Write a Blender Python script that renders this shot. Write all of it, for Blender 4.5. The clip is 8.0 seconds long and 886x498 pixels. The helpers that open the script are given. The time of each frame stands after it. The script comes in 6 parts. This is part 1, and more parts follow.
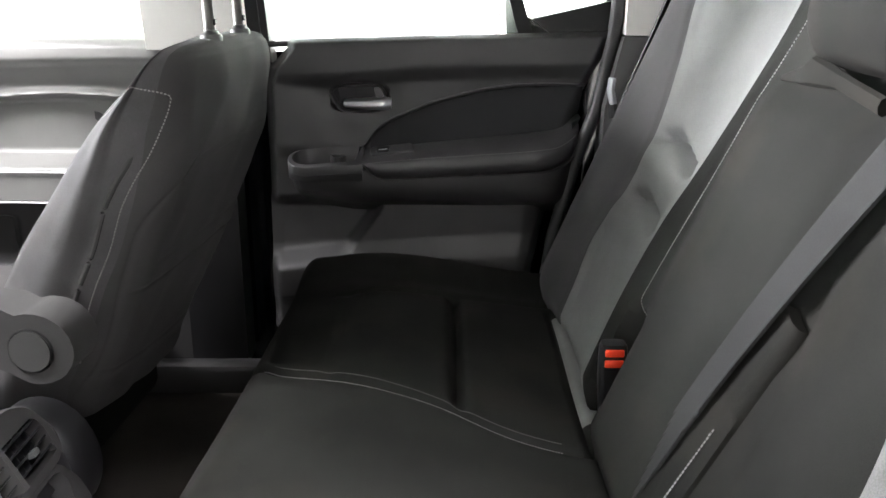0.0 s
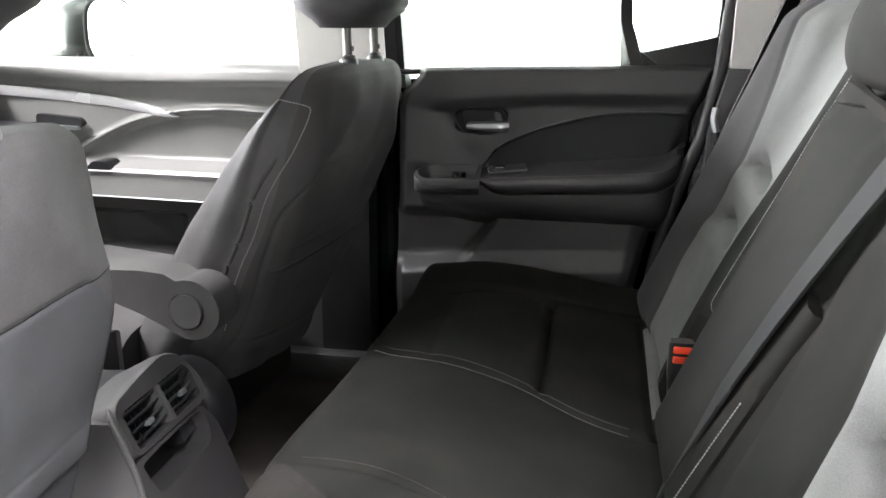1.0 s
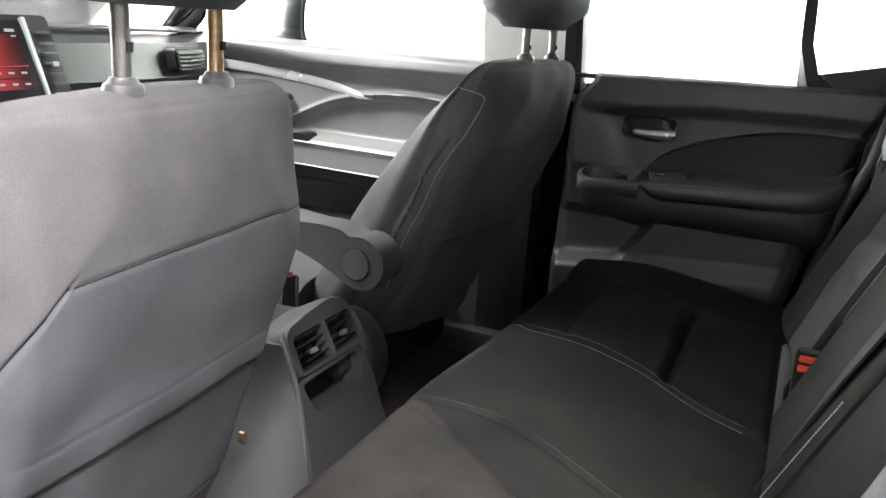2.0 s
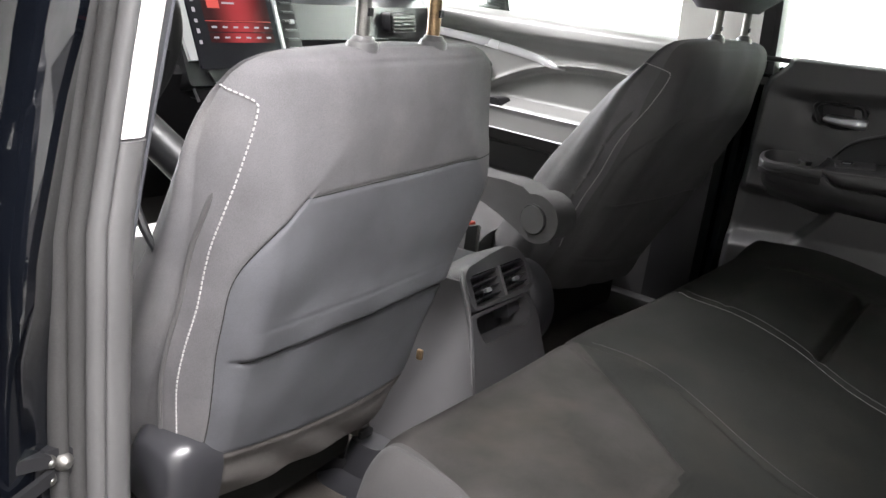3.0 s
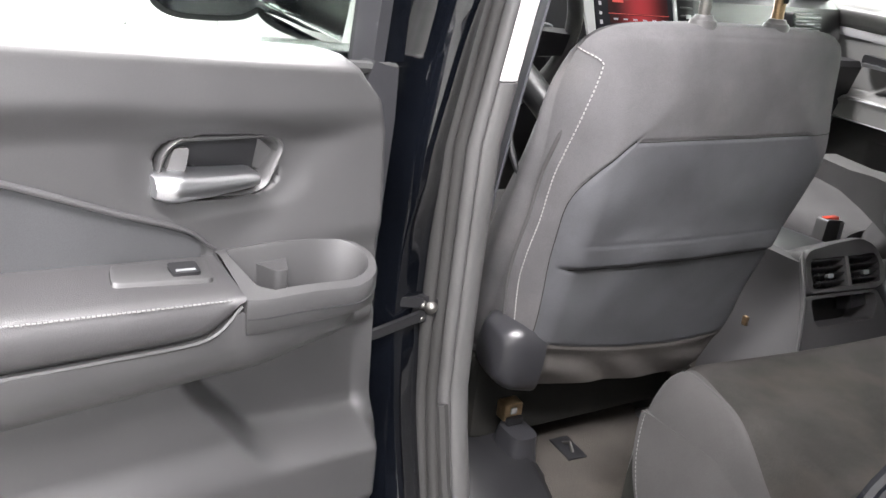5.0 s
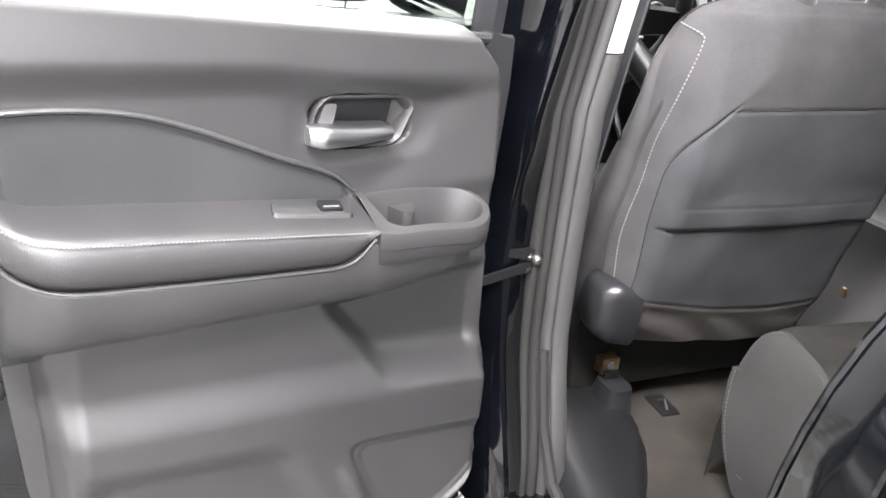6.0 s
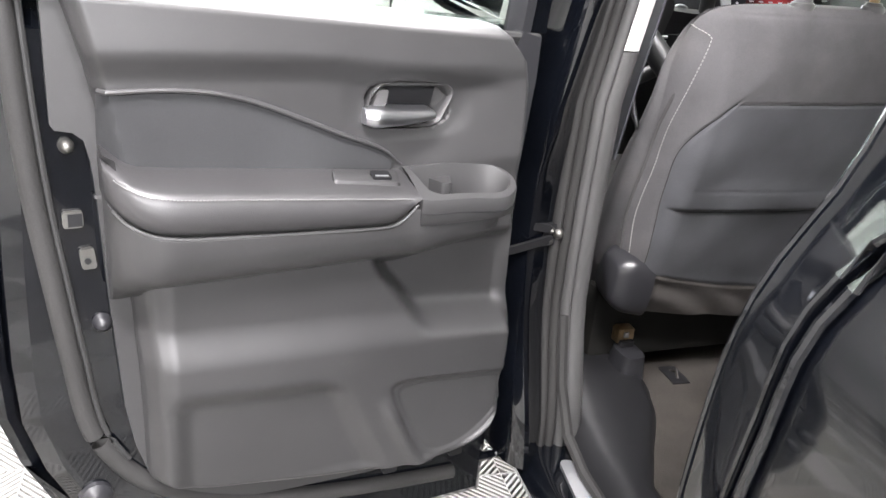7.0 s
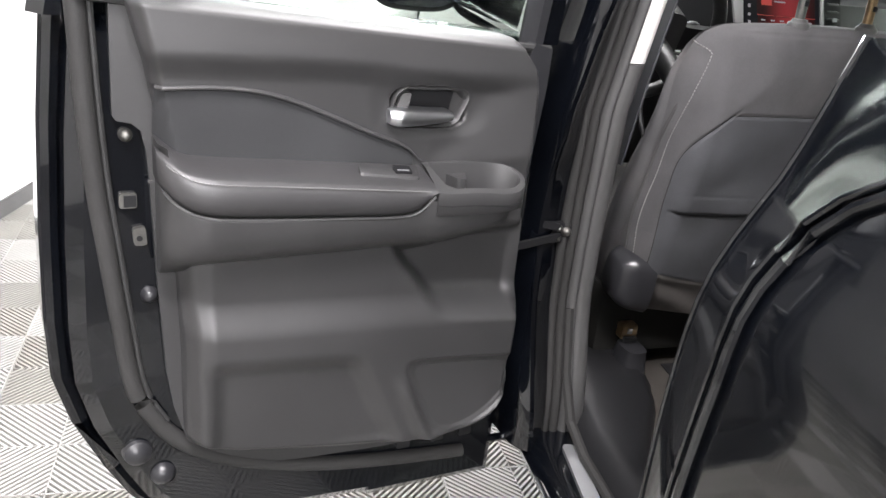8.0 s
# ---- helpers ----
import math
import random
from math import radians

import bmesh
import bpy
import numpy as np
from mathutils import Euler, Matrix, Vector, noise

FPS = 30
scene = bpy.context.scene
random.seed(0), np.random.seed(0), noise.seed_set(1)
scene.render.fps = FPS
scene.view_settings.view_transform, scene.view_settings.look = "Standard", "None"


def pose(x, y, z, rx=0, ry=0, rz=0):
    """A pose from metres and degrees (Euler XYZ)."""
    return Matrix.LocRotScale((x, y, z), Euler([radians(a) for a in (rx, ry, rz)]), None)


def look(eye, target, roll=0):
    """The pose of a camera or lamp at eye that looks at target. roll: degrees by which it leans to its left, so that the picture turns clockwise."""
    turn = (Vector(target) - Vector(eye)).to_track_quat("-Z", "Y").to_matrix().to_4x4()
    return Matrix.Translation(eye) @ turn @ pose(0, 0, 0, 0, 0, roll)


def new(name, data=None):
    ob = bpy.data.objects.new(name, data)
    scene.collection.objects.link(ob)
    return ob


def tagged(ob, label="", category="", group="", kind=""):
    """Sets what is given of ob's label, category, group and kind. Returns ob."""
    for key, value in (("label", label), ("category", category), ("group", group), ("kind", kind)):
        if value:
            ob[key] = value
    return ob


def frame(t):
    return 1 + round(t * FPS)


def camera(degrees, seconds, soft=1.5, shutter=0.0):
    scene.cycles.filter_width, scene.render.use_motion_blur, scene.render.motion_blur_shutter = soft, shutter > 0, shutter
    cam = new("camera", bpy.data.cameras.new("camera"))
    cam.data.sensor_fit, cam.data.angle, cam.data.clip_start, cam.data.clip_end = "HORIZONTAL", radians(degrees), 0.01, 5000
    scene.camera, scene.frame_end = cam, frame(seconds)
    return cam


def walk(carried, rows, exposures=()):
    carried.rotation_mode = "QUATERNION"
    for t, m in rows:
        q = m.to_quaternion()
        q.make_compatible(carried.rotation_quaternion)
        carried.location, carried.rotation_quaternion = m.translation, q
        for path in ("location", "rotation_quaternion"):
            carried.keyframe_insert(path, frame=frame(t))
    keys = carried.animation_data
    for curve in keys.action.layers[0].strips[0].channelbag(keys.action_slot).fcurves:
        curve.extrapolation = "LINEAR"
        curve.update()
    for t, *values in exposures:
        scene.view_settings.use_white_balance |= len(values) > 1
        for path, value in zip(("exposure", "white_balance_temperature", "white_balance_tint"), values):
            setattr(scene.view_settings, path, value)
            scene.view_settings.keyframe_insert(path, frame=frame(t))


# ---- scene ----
cam = camera(55.2, 8.0)
PATH = [
    (0, (0.092, -0.828, 1.249), (0.108, 1.075, 0.633), 0.3),
    (0.5, (0.135, -0.912, 1.244), (-0.024, 0.997, 0.671), 0.3),
    (1, (0.178, -0.985, 1.238), (-0.155, 0.914, 0.708), 0.6),
    (1.5, (0.211, -1.04, 1.229), (-0.299, 0.827, 0.725), 2.0),
    (1.7, (0.225, -1.064, 1.226), (-0.368, 0.777, 0.718), 3.1),
    (2.8, (0.307, -1.199, 1.235), (-0.71, 0.412, 0.625), 6.6),
    (3, (0.321, -1.223, 1.236), (-0.749, 0.345, 0.607), 6.9),
    (3.5, (0.367, -1.252, 1.243), (-0.866, 0.169, 0.566), 7.3),
    (4, (0.434, -1.263, 1.24), (-1.002, -0.051, 0.557), 6.8),
    (4.5, (0.493, -1.282, 1.238), (-1.08, -0.256, 0.549), 6.7),
    (5, (0.556, -1.303, 1.232), (-1.104, -0.445, 0.519), 6.1),
    (5.2, (0.58, -1.312, 1.232), (-1.108, -0.519, 0.51), 5.8),
    (6.3, (0.704, -1.368, 1.243), (-1.04, -0.772, 0.462), 5.2),
    (6.5, (0.736, -1.380, 1.248), (-1.007, -0.795, 0.466), 5.4),
    (7, (0.81, -1.395, 1.263), (-0.948, -0.852, 0.478), 5.5),
    (7.5, (0.864, -1.401, 1.271), (-0.905, -0.887, 0.494), 5.7),
    (8, (0.912, -1.412, 1.279), (-0.868, -0.919, 0.511), 6.5),
]
walk(cam, [(t, look(eye, target, roll)) for t, eye, target, roll in PATH], [(0, 0.74), (0.5, 0.86), (1.5, 0.50), (3, 0.37), (3.5, 0.32), (5.2, 0.24), (6.5, 0.27), (7, -0.08), (8, -0.76)])

# ---- light: a workshop bay with white walls and ceiling strips ----
world = bpy.data.worlds.new("world")
scene.world = world
world.use_nodes = True
world.node_tree.nodes["Background"].inputs[0].default_value = (0.9, 0.95, 1.0, 1)
world.node_tree.nodes["Background"].inputs[1].default_value = 0.15


# unseen strips, placed and aimed to brighten the door, seat backs and front panel
LAMPS = [((1.55, -1.75, 3.65), (0.0, -0.9, 0.7), 2.4, 0.30, 560), ((5.8, -2.4, 3.6), (0.5, -0.9, 0.7), 2.4, 0.30, 520),
         ((-2.1, -0.4, 3.55), (-0.8, 0.6, 1.0), 2.4, 0.14, 300),
         ((0.3, -2.5, 3.6), (0.0, -2.1, 0.0), 2.4, 0.14, 45)]
for eye, aim, lx, ly, watts in LAMPS:
    data = bpy.data.lights.new("ceiling_strip", "AREA")
    data.shape, data.size, data.size_y, data.energy, data.color = "RECTANGLE", lx, ly, watts, (1.0, 0.965, 0.99)
    new("ceiling_strip", data).matrix_world = look(eye, aim)
# added lamps, unseen, that whiten the wall beyond the far windows
for x in (-5.0, -1.6, 1.8):
    wash = bpy.data.lights.new("wall_fill", "AREA")
    wash.shape, wash.size, wash.size_y, wash.energy, wash.color = "RECTANGLE", 2.6, 0.15, 950, (1.0, 0.97, 0.99)
    new("wall_fill", wash).matrix_world = look((x, 3.6, 3.6), (x, 5.5, 1.7))
# added fill lamps, unseen: one broad ahead, three tall behind the truck
FILL_PANELS = [((-8.9, 0.9, 2.0), (0.0, 0.0, 1.3), 4.2, 3.2, 5200), ((8.9, -2.9, 1.9), (0.0, -1.2, 1.2), 0.9, 3.2, 420), ((8.9, -0.9, 1.9), (0.0, -1.2, 1.2), 0.9, 3.2, 400), ((8.9, 2.7, 2.4), (0.0, -1.2, 1.2), 0.7, 2.6, 560)]
for eye, aim, lx, ly, watts in FILL_PANELS:
    fill_lamp = bpy.data.lights.new("fill_panel", "AREA")
    fill_lamp.shape, fill_lamp.size, fill_lamp.size_y, fill_lamp.energy, fill_lamp.color = "RECTANGLE", lx, ly, watts, (0.97, 0.965, 1.0)
    new("fill_panel", fill_lamp).matrix_world = look(eye, aim)


# ---- materials ----
def material(name, rgb, rough=0.6, metal=0.0, spread=0.15, coarse=6.0, fine=900.0, bump=0.15, depth=0.0006, coat=0.0, dust=0.0, dust_rgb=(0.2, 0.19, 0.17), sheen=0.0, spec=0.5):
    m = bpy.data.materials.new(name)
    m.use_nodes = True
    n, l = m.node_tree.nodes, m.node_tree.links
    b = n["Principled BSDF"]
    b.inputs["Metallic"].default_value = metal
    b.inputs["Specular IOR Level"].default_value = spec
    b.inputs["Coat Weight"].default_value = coat
    b.inputs["Coat Roughness"].default_value = 0.03
    b.inputs["Sheen Weight"].default_value = sheen
    geo = n.new("ShaderNodeNewGeometry")
    big, small = n.new("ShaderNodeTexNoise"), n.new("ShaderNodeTexNoise")
    for tex, scale, detail in ((big, coarse, 5.0), (small, fine, 2.0)):
        tex.inputs["Scale"].default_value, tex.inputs["Detail"].default_value = scale, detail
        l.new(geo.outputs["Position"], tex.inputs["Vector"])
    ramp = n.new("ShaderNodeMapRange")
    ramp.inputs["To Min"].default_value, ramp.inputs["To Max"].default_value = 1 - spread, 1 + spread
    ramp.inputs["From Min"].default_value, ramp.inputs["From Max"].default_value = 0.3, 0.7
    l.new(big.outputs["Fac"], ramp.inputs["Value"])
    fleck = n.new("ShaderNodeMapRange")
    fleck.inputs["To Min"].default_value, fleck.inputs["To Max"].default_value = 1 - spread * 0.8, 1 + spread * 0.8
    fleck.inputs["From Min"].default_value, fleck.inputs["From Max"].default_value = 0.3, 0.7
    l.new(small.outputs["Fac"], fleck.inputs["Value"])
    mul = n.new("ShaderNodeMath")
    mul.operation = "MULTIPLY"
    l.new(ramp.outputs[0], mul.inputs[0])
    l.new(fleck.outputs[0], mul.inputs[1])
    tint = n.new("ShaderNodeVectorMath")
    tint.operation = "SCALE"
    tint.inputs[0].default_value = rgb
    l.new(mul.outputs[0], tint.inputs["Scale"])
    colour = tint.outputs[0]
    if dust:
        spots = n.new("ShaderNodeTexNoise")
        spots.inputs["Scale"].default_value, spots.inputs["Detail"].default_value = 9.0, 8.0
        l.new(geo.outputs["Position"], spots.inputs["Vector"])
        cut = n.new("ShaderNodeMapRange")
        cut.inputs["From Min"].default_value, cut.inputs["From Max"].default_value = 0.52, 0.72
        cut.inputs["To Max"].default_value = dust
        l.new(spots.outputs["Fac"], cut.inputs["Value"])
        mix = n.new("ShaderNodeMix")
        mix.data_type = "RGBA"
        mix.inputs[7].default_value = (*dust_rgb, 1)
        l.new(cut.outputs[0], mix.inputs[0])
        l.new(colour, mix.inputs[6])
        colour = mix.outputs[2]
    l.new(colour, b.inputs["Base Color"])
    gloss = n.new("ShaderNodeMapRange")
    gloss.inputs["To Min"].default_value, gloss.inputs["To Max"].default_value = max(0.02, rough - 0.08), min(1.0, rough + 0.08)
    l.new(big.outputs["Fac"], gloss.inputs["Value"])
    l.new(gloss.outputs[0], b.inputs["Roughness"])
    if bump:
        bp = n.new("ShaderNodeBump")
        bp.inputs["Strength"].default_value, bp.inputs["Distance"].default_value = bump, depth
        l.new(small.outputs["Fac"], bp.inputs["Height"])
        l.new(bp.outputs[0], b.inputs["Normal"])
    return m


def glass_material(name, tint, strength=1.0):
    m = bpy.data.materials.new(name)
    m.use_nodes = True
    n, l = m.node_tree.nodes, m.node_tree.links
    n.remove(n["Principled BSDF"])
    clear, shine, mix, fres = n.new("ShaderNodeBsdfTransparent"), n.new("ShaderNodeBsdfGlossy"), n.new("ShaderNodeMixShader"), n.new("ShaderNodeFresnel")
    clear.inputs[0].default_value = (*tint, 1)
    shine.inputs["Roughness"].default_value = 0.02
    fres.inputs["IOR"].default_value = 1.45
    l.new(fres.outputs[0], mix.inputs[0])
    l.new(clear.outputs[0], mix.inputs[1])
    l.new(shine.outputs[0], mix.inputs[2])
    l.new(mix.outputs[0], n["Material Output"].inputs["Surface"])
    return m


def glow_material(name, rgb, strength):
    m = bpy.data.materials.new(name)
    m.use_nodes = True
    b = m.node_tree.nodes["Principled BSDF"]
    b.inputs["Base Color"].default_value = (0.01, 0.01, 0.01, 1)
    b.inputs["Roughness"].default_value = 0.15
    b.inputs["Specular IOR Level"].default_value = 0.2
    b.inputs["Emission Color"].default_value = (*rgb, 1)
    b.inputs["Emission Strength"].default_value = strength
    return m


CLOTH = material("dark_cloth", (0.0165, 0.0166, 0.0155), 0.9, fine=1400, bump=0.4, spread=0.25, coarse=7, dust=0.22, dust_rgb=(0.042, 0.036, 0.029), spec=0.08)
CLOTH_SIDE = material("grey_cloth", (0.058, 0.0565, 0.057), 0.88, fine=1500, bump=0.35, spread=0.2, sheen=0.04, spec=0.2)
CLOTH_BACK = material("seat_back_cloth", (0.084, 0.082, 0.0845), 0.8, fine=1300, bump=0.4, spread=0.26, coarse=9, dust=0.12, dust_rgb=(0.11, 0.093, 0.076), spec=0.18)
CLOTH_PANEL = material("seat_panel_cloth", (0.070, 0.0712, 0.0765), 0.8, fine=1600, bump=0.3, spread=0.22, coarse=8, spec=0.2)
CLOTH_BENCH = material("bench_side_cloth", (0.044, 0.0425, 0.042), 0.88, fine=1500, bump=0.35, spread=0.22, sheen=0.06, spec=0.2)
CLOTH_FLAP = material("dusty_flap_cloth", (0.076, 0.070, 0.066), 0.85, fine=1300, bump=0.4, spread=0.25, coarse=9, dust=0.2, dust_rgb=(0.11, 0.093, 0.076), spec=0.15)
CLOTH_MID = material("dusty_seat_cloth", (0.026, 0.0245, 0.023), 0.92, fine=1300, bump=0.45, spread=0.3, coarse=11, dust=0.38, dust_rgb=(0.054, 0.046, 0.038), spec=0.08)
CLOTH_LIGHT = material("light_grey_cloth", (0.19, 0.193, 0.189), 0.95, fine=700, bump=0.6, depth=0.001, spread=0.16, spec=0.15)
STITCH = material("pale_thread", (0.26, 0.255, 0.25), 0.8, bump=0)
PLASTIC = material("charcoal_plastic", (0.030, 0.0295, 0.030), 0.46, fine=1500, bump=0.35, spread=0.16, coarse=4, depth=0.0004, spec=0.6)
PLASTIC_SATIN = material("satin_grey_plastic", (0.036, 0.035, 0.036), 0.6, fine=1500, bump=0.3, spread=0.14, depth=0.0004, spec=0.25)
PLASTIC_SOFT = material("soft_touch_plastic", (0.038, 0.037, 0.038), 0.33, fine=1800, bump=0.3, spread=0.16, depth=0.0004, spec=0.75)
PLASTIC_GREY = material("grey_trim_plastic", (0.064, 0.063, 0.063), 0.42, fine=1500, bump=0.2, spread=0.12)
PLASTIC_LIT = material("windscreen_lit_plastic", (0.16, 0.16, 0.155), 0.4, fine=1500, bump=0.2, spread=0.1)
PLASTIC_DARK = material("dark_gloss_plastic", (0.018, 0.018, 0.020), 0.3, fine=1500, bump=0.12, spread=0.12)
SILVER_PAINT = material("silver_paint", (0.72, 0.72, 0.73), 0.26, metal=0.5, spread=0.05, bump=0)
PLASTIC_BLACK = material("black_plastic", (0.012, 0.012, 0.013), 0.42, fine=1200, bump=0.1, spread=0.1, spec=0.3)
PAD = material("padded_vinyl", (0.031, 0.030, 0.031), 0.43, fine=900, bump=0.4, spread=0.14, spec=0.7)
INSERT = material("door_insert_cloth", (0.030, 0.0305, 0.032), 0.8, fine=1500, bump=0.35, spread=0.2, spec=0.25)
RUBBER = material("seal_rubber", (0.022, 0.022, 0.022), 0.5, fine=700, bump=0.15, spread=0.15)
RUBBER_GREY = material("grey_seal_rubber", (0.029, 0.0284, 0.028), 0.6, fine=700, bump=0.15, spread=0.15, spec=0.25)
PAINT = material("black_paint", (0.0022, 0.0027, 0.004), 0.06, spread=0.2, bump=0, coat=0.6)
THREAD = material("grey_thread", (0.13, 0.128, 0.127), 0.8, bump=0)
CHROME = material("chrome", (0.66, 0.67, 0.69), 0.30, metal=1.0, spread=0.04, bump=0)
STEEL = material("zinc_steel", (0.17, 0.166, 0.155), 0.55, metal=1.0, spread=0.2, coarse=40, bump=0.1)
RUSTY = material("stained_steel", (0.30, 0.21, 0.12), 0.4, metal=0.8, spread=0.35, coarse=60, bump=0.1)
SILVER = material("silver_trim", (0.42, 0.43, 0.44), 0.32, metal=0.7, spread=0.05, bump=0)
CARPET = material("black_carpet", (0.042, 0.038, 0.034), 0.95, fine=500, bump=0.8, depth=0.003, spread=0.35, dust=0.3, dust_rgb=(0.085, 0.073, 0.062), spec=0.1)
HEADLINER = material("pale_headliner", (0.66, 0.65, 0.62), 0.85, fine=800, bump=0.2, spread=0.05)
BELT = material("belt_webbing", (0.019, 0.019, 0.0195), 0.75, fine=600, bump=0.35, spread=0.15, spec=0.2)
BELT_PALE = material("pale_webbing", (0.085, 0.088, 0.098), 0.7, fine=600, bump=0.3, spread=0.12, spec=0.2)
RED = material("red_button", (0.75, 0.05, 0.015), 0.4, bump=0, spread=0.08)
WALL = material("white_wall", (0.82, 0.83, 0.81), 0.7, fine=200, bump=0.1, spread=0.03, coarse=1.5)
WALL_GREY = material("grey_wall", (0.42, 0.43, 0.415), 0.8, fine=200, bump=0.1, spread=0.1, coarse=1.5)
WALL_DARK = material("dark_wall", (0.42, 0.415, 0.40), 0.7, fine=200, bump=0.1, spread=0.15, coarse=1.5)
CEIL = material("grey_ceiling", (0.42, 0.42, 0.41), 0.8, fine=200, bump=0.1, spread=0.03, coarse=1.5)
TILE = material("grey_floor_tile", (0.21, 0.203, 0.185), 0.5, fine=300, bump=0.1, spread=0.1)
TILE_PALE = material("pale_floor_tile", (0.31, 0.305, 0.29), 0.5, fine=300, bump=0.1, spread=0.08)
GAP = material("dark_floor", (0.07, 0.065, 0.06), 0.8, fine=100, bump=0.2, spread=0.3)
GLASS = glass_material("window_glass", (0.74, 0.78, 0.75))
GLASS_TINT = glass_material("tinted_glass", (0.06, 0.065, 0.065))
MIRROR = material("mirror_glass", (0.85, 0.87, 0.88), 0.02, metal=1.0, spread=0.0, bump=0)
SCREEN = glow_material("screen_dark", (0.02, 0.02, 0.03), 0.3)
SCREEN_RED = glow_material("screen_red", (0.62, 0.055, 0.065), 0.3)
glow = SCREEN_RED.node_tree
ramp, axis = glow.nodes.new("ShaderNodeMapRange"), glow.nodes.new("ShaderNodeSeparateXYZ")
ramp.interpolation_type = "SMOOTHSTEP"
ramp.inputs["From Min"].default_value, ramp.inputs["From Max"].default_value = 0.075, 0.0
ramp.inputs["To Min"].default_value, ramp.inputs["To Max"].default_value = 0.04, 0.55
place, gap = glow.nodes.new("ShaderNodeNewGeometry"), glow.nodes.new("ShaderNodeMath")
shift = glow.nodes.new("ShaderNodeMath")
shift.operation, shift.inputs[1].default_value = "ADD", 0.028
gap.operation = "ABSOLUTE"
glow.links.new(place.outputs["Position"], axis.inputs[0])
glow.links.new(axis.outputs["Y"], shift.inputs[0])
glow.links.new(shift.outputs[0], gap.inputs[0])
glow.links.new(gap.outputs[0], ramp.inputs["Value"])
glow.links.new(ramp.outputs[0], glow.nodes["Principled BSDF"].inputs["Emission Strength"])
SCREEN_BRIGHT = glow_material("screen_bright_red", (0.9, 0.12, 0.10), 0.7)
SCREEN_WHITE = glow_material("screen_white", (0.8, 0.72, 0.80), 0.5)


# ---- mesh helpers ----
def S(a, b, x):
    x = min(1.0, max(0.0, (x - a) / (b - a)))
    return x * x * (3 - 2 * x)


def bell(x, c, w):
    return math.exp(-((x - c) / w) ** 2)


def interp(table, x):
    """Piecewise linear through pairs in rising order."""
    if x <= table[0][0]:
        return table[0][1]
    for (a, p), (b, q) in zip(table, table[1:]):
        if x <= b:
            return p + (q - p) * (x - a) / (b - a)
    return table[-1][1]


def smooth_interp(table, x):
    """A smooth curve through pairs in rising order."""
    n = len(table)
    if x <= table[0][0]:
        return table[0][1]
    if x >= table[-1][0]:
        return table[-1][1]
    i = next(k for k in range(n - 1) if x <= table[k + 1][0])
    (x0, y0), (x1, y1) = table[i], table[i + 1]
    h = x1 - x0
    m0 = (y1 - table[i - 1][1]) / (x1 - table[i - 1][0]) if i > 0 else (y1 - y0) / h
    m1 = (table[i + 2][1] - y0) / (table[i + 2][0] - x0) if i + 2 < n else (y1 - y0) / h
    t = (x - x0) / h
    return (2 * t ** 3 - 3 * t ** 2 + 1) * y0 + (t ** 3 - 2 * t ** 2 + t) * h * m0 + (3 * t ** 2 - 2 * t ** 3) * y1 + (t ** 3 - t ** 2) * h * m1


def part(name, bm, mat, parent=None, label="", sharp=38, flat=False):
    bmesh.ops.remove_doubles(bm, verts=bm.verts, dist=1e-6)
    bmesh.ops.recalc_face_normals(bm, faces=bm.faces)
    for f in bm.faces:
        f.smooth = not flat
    for e in bm.edges:
        if len(e.link_faces) == 2 and e.calc_face_angle(0) > radians(sharp):
            e.smooth = False
    me = bpy.data.meshes.new(name)
    bm.to_mesh(me)
    bm.free()
    for m in mat if isinstance(mat, (list, tuple)) else [mat]:
        me.materials.append(m)
    ob = new(name, me)
    if parent:
        ob.parent = parent
    if label:
        ob["label"] = label
    return ob


def thing(name, label, category, group="", kind="", m=None):
    ob = new(name)
    ob.empty_display_size = 0.05
    if m is not None:
        ob.matrix_world = m
    return tagged(ob, label, category, group, kind)


def add_box(bm, lo, hi, bevel=0.0, seg=2, m=None):
    made = bmesh.ops.create_cube(bm, size=1.0)["verts"]
    c = [(a + b) / 2 for a, b in zip(lo, hi)]
    d = [b - a for a, b in zip(lo, hi)]
    for v in made:
        v.co = Vector([c[i] + v.co[i] * d[i] for i in range(3)])
    if bevel:
        es = list({e for v in made for e in v.link_edges})
        made = [v for v in bmesh.ops.bevel(bm, geom=es, offset=bevel, segments=seg, affect="EDGES", profile=0.5)["verts"]]
        made = list({v for v in made})
    if m is not None:
        bmesh.ops.transform(bm, matrix=m, verts=made)
    return made


def box(lo, hi, bevel=0.0, seg=2, m=None):
    bm = bmesh.new()
    add_box(bm, lo, hi, bevel, seg, m)
    return bm


def add_loft(bm, rings, cap=True, closed=True):
    vs = [[bm.verts.new(p) for p in ring] for ring in rings]
    k = len(rings[0])
    for a, b in zip(vs, vs[1:]):
        for i in range(k if closed else k - 1):
            j = (i + 1) % k
            bm.faces.new((a[i], a[j], b[j], b[i]))
    if cap and closed:
        bm.faces.new(vs[0][::-1])
        bm.faces.new(vs[-1])
    return vs


def loft(rings, cap=True, closed=True):
    bm = bmesh.new()
    add_loft(bm, rings, cap, closed)
    return bm


def add_tube(bm, pts, r, k=8, squash=None):
    pts = [Vector(p) for p in pts]
    rings = []
    for i, p in enumerate(pts):
        d = (pts[min(i + 1, len(pts) - 1)] - pts[max(i - 1, 0)]).normalized()
        up = Vector((0, 0, 1)) if abs(d.z) < 0.9 else Vector((1, 0, 0))
        a = d.cross(up).normalized()
        b = a.cross(d)
        rr = r[i] if isinstance(r, (list, tuple)) else r
        sq = squash or 1.0
        rings.append([p + a * rr * math.cos(2 * math.pi * j / k) + b * rr * sq * math.sin(2 * math.pi * j / k) for j in range(k)])
    add_loft(bm, rings)


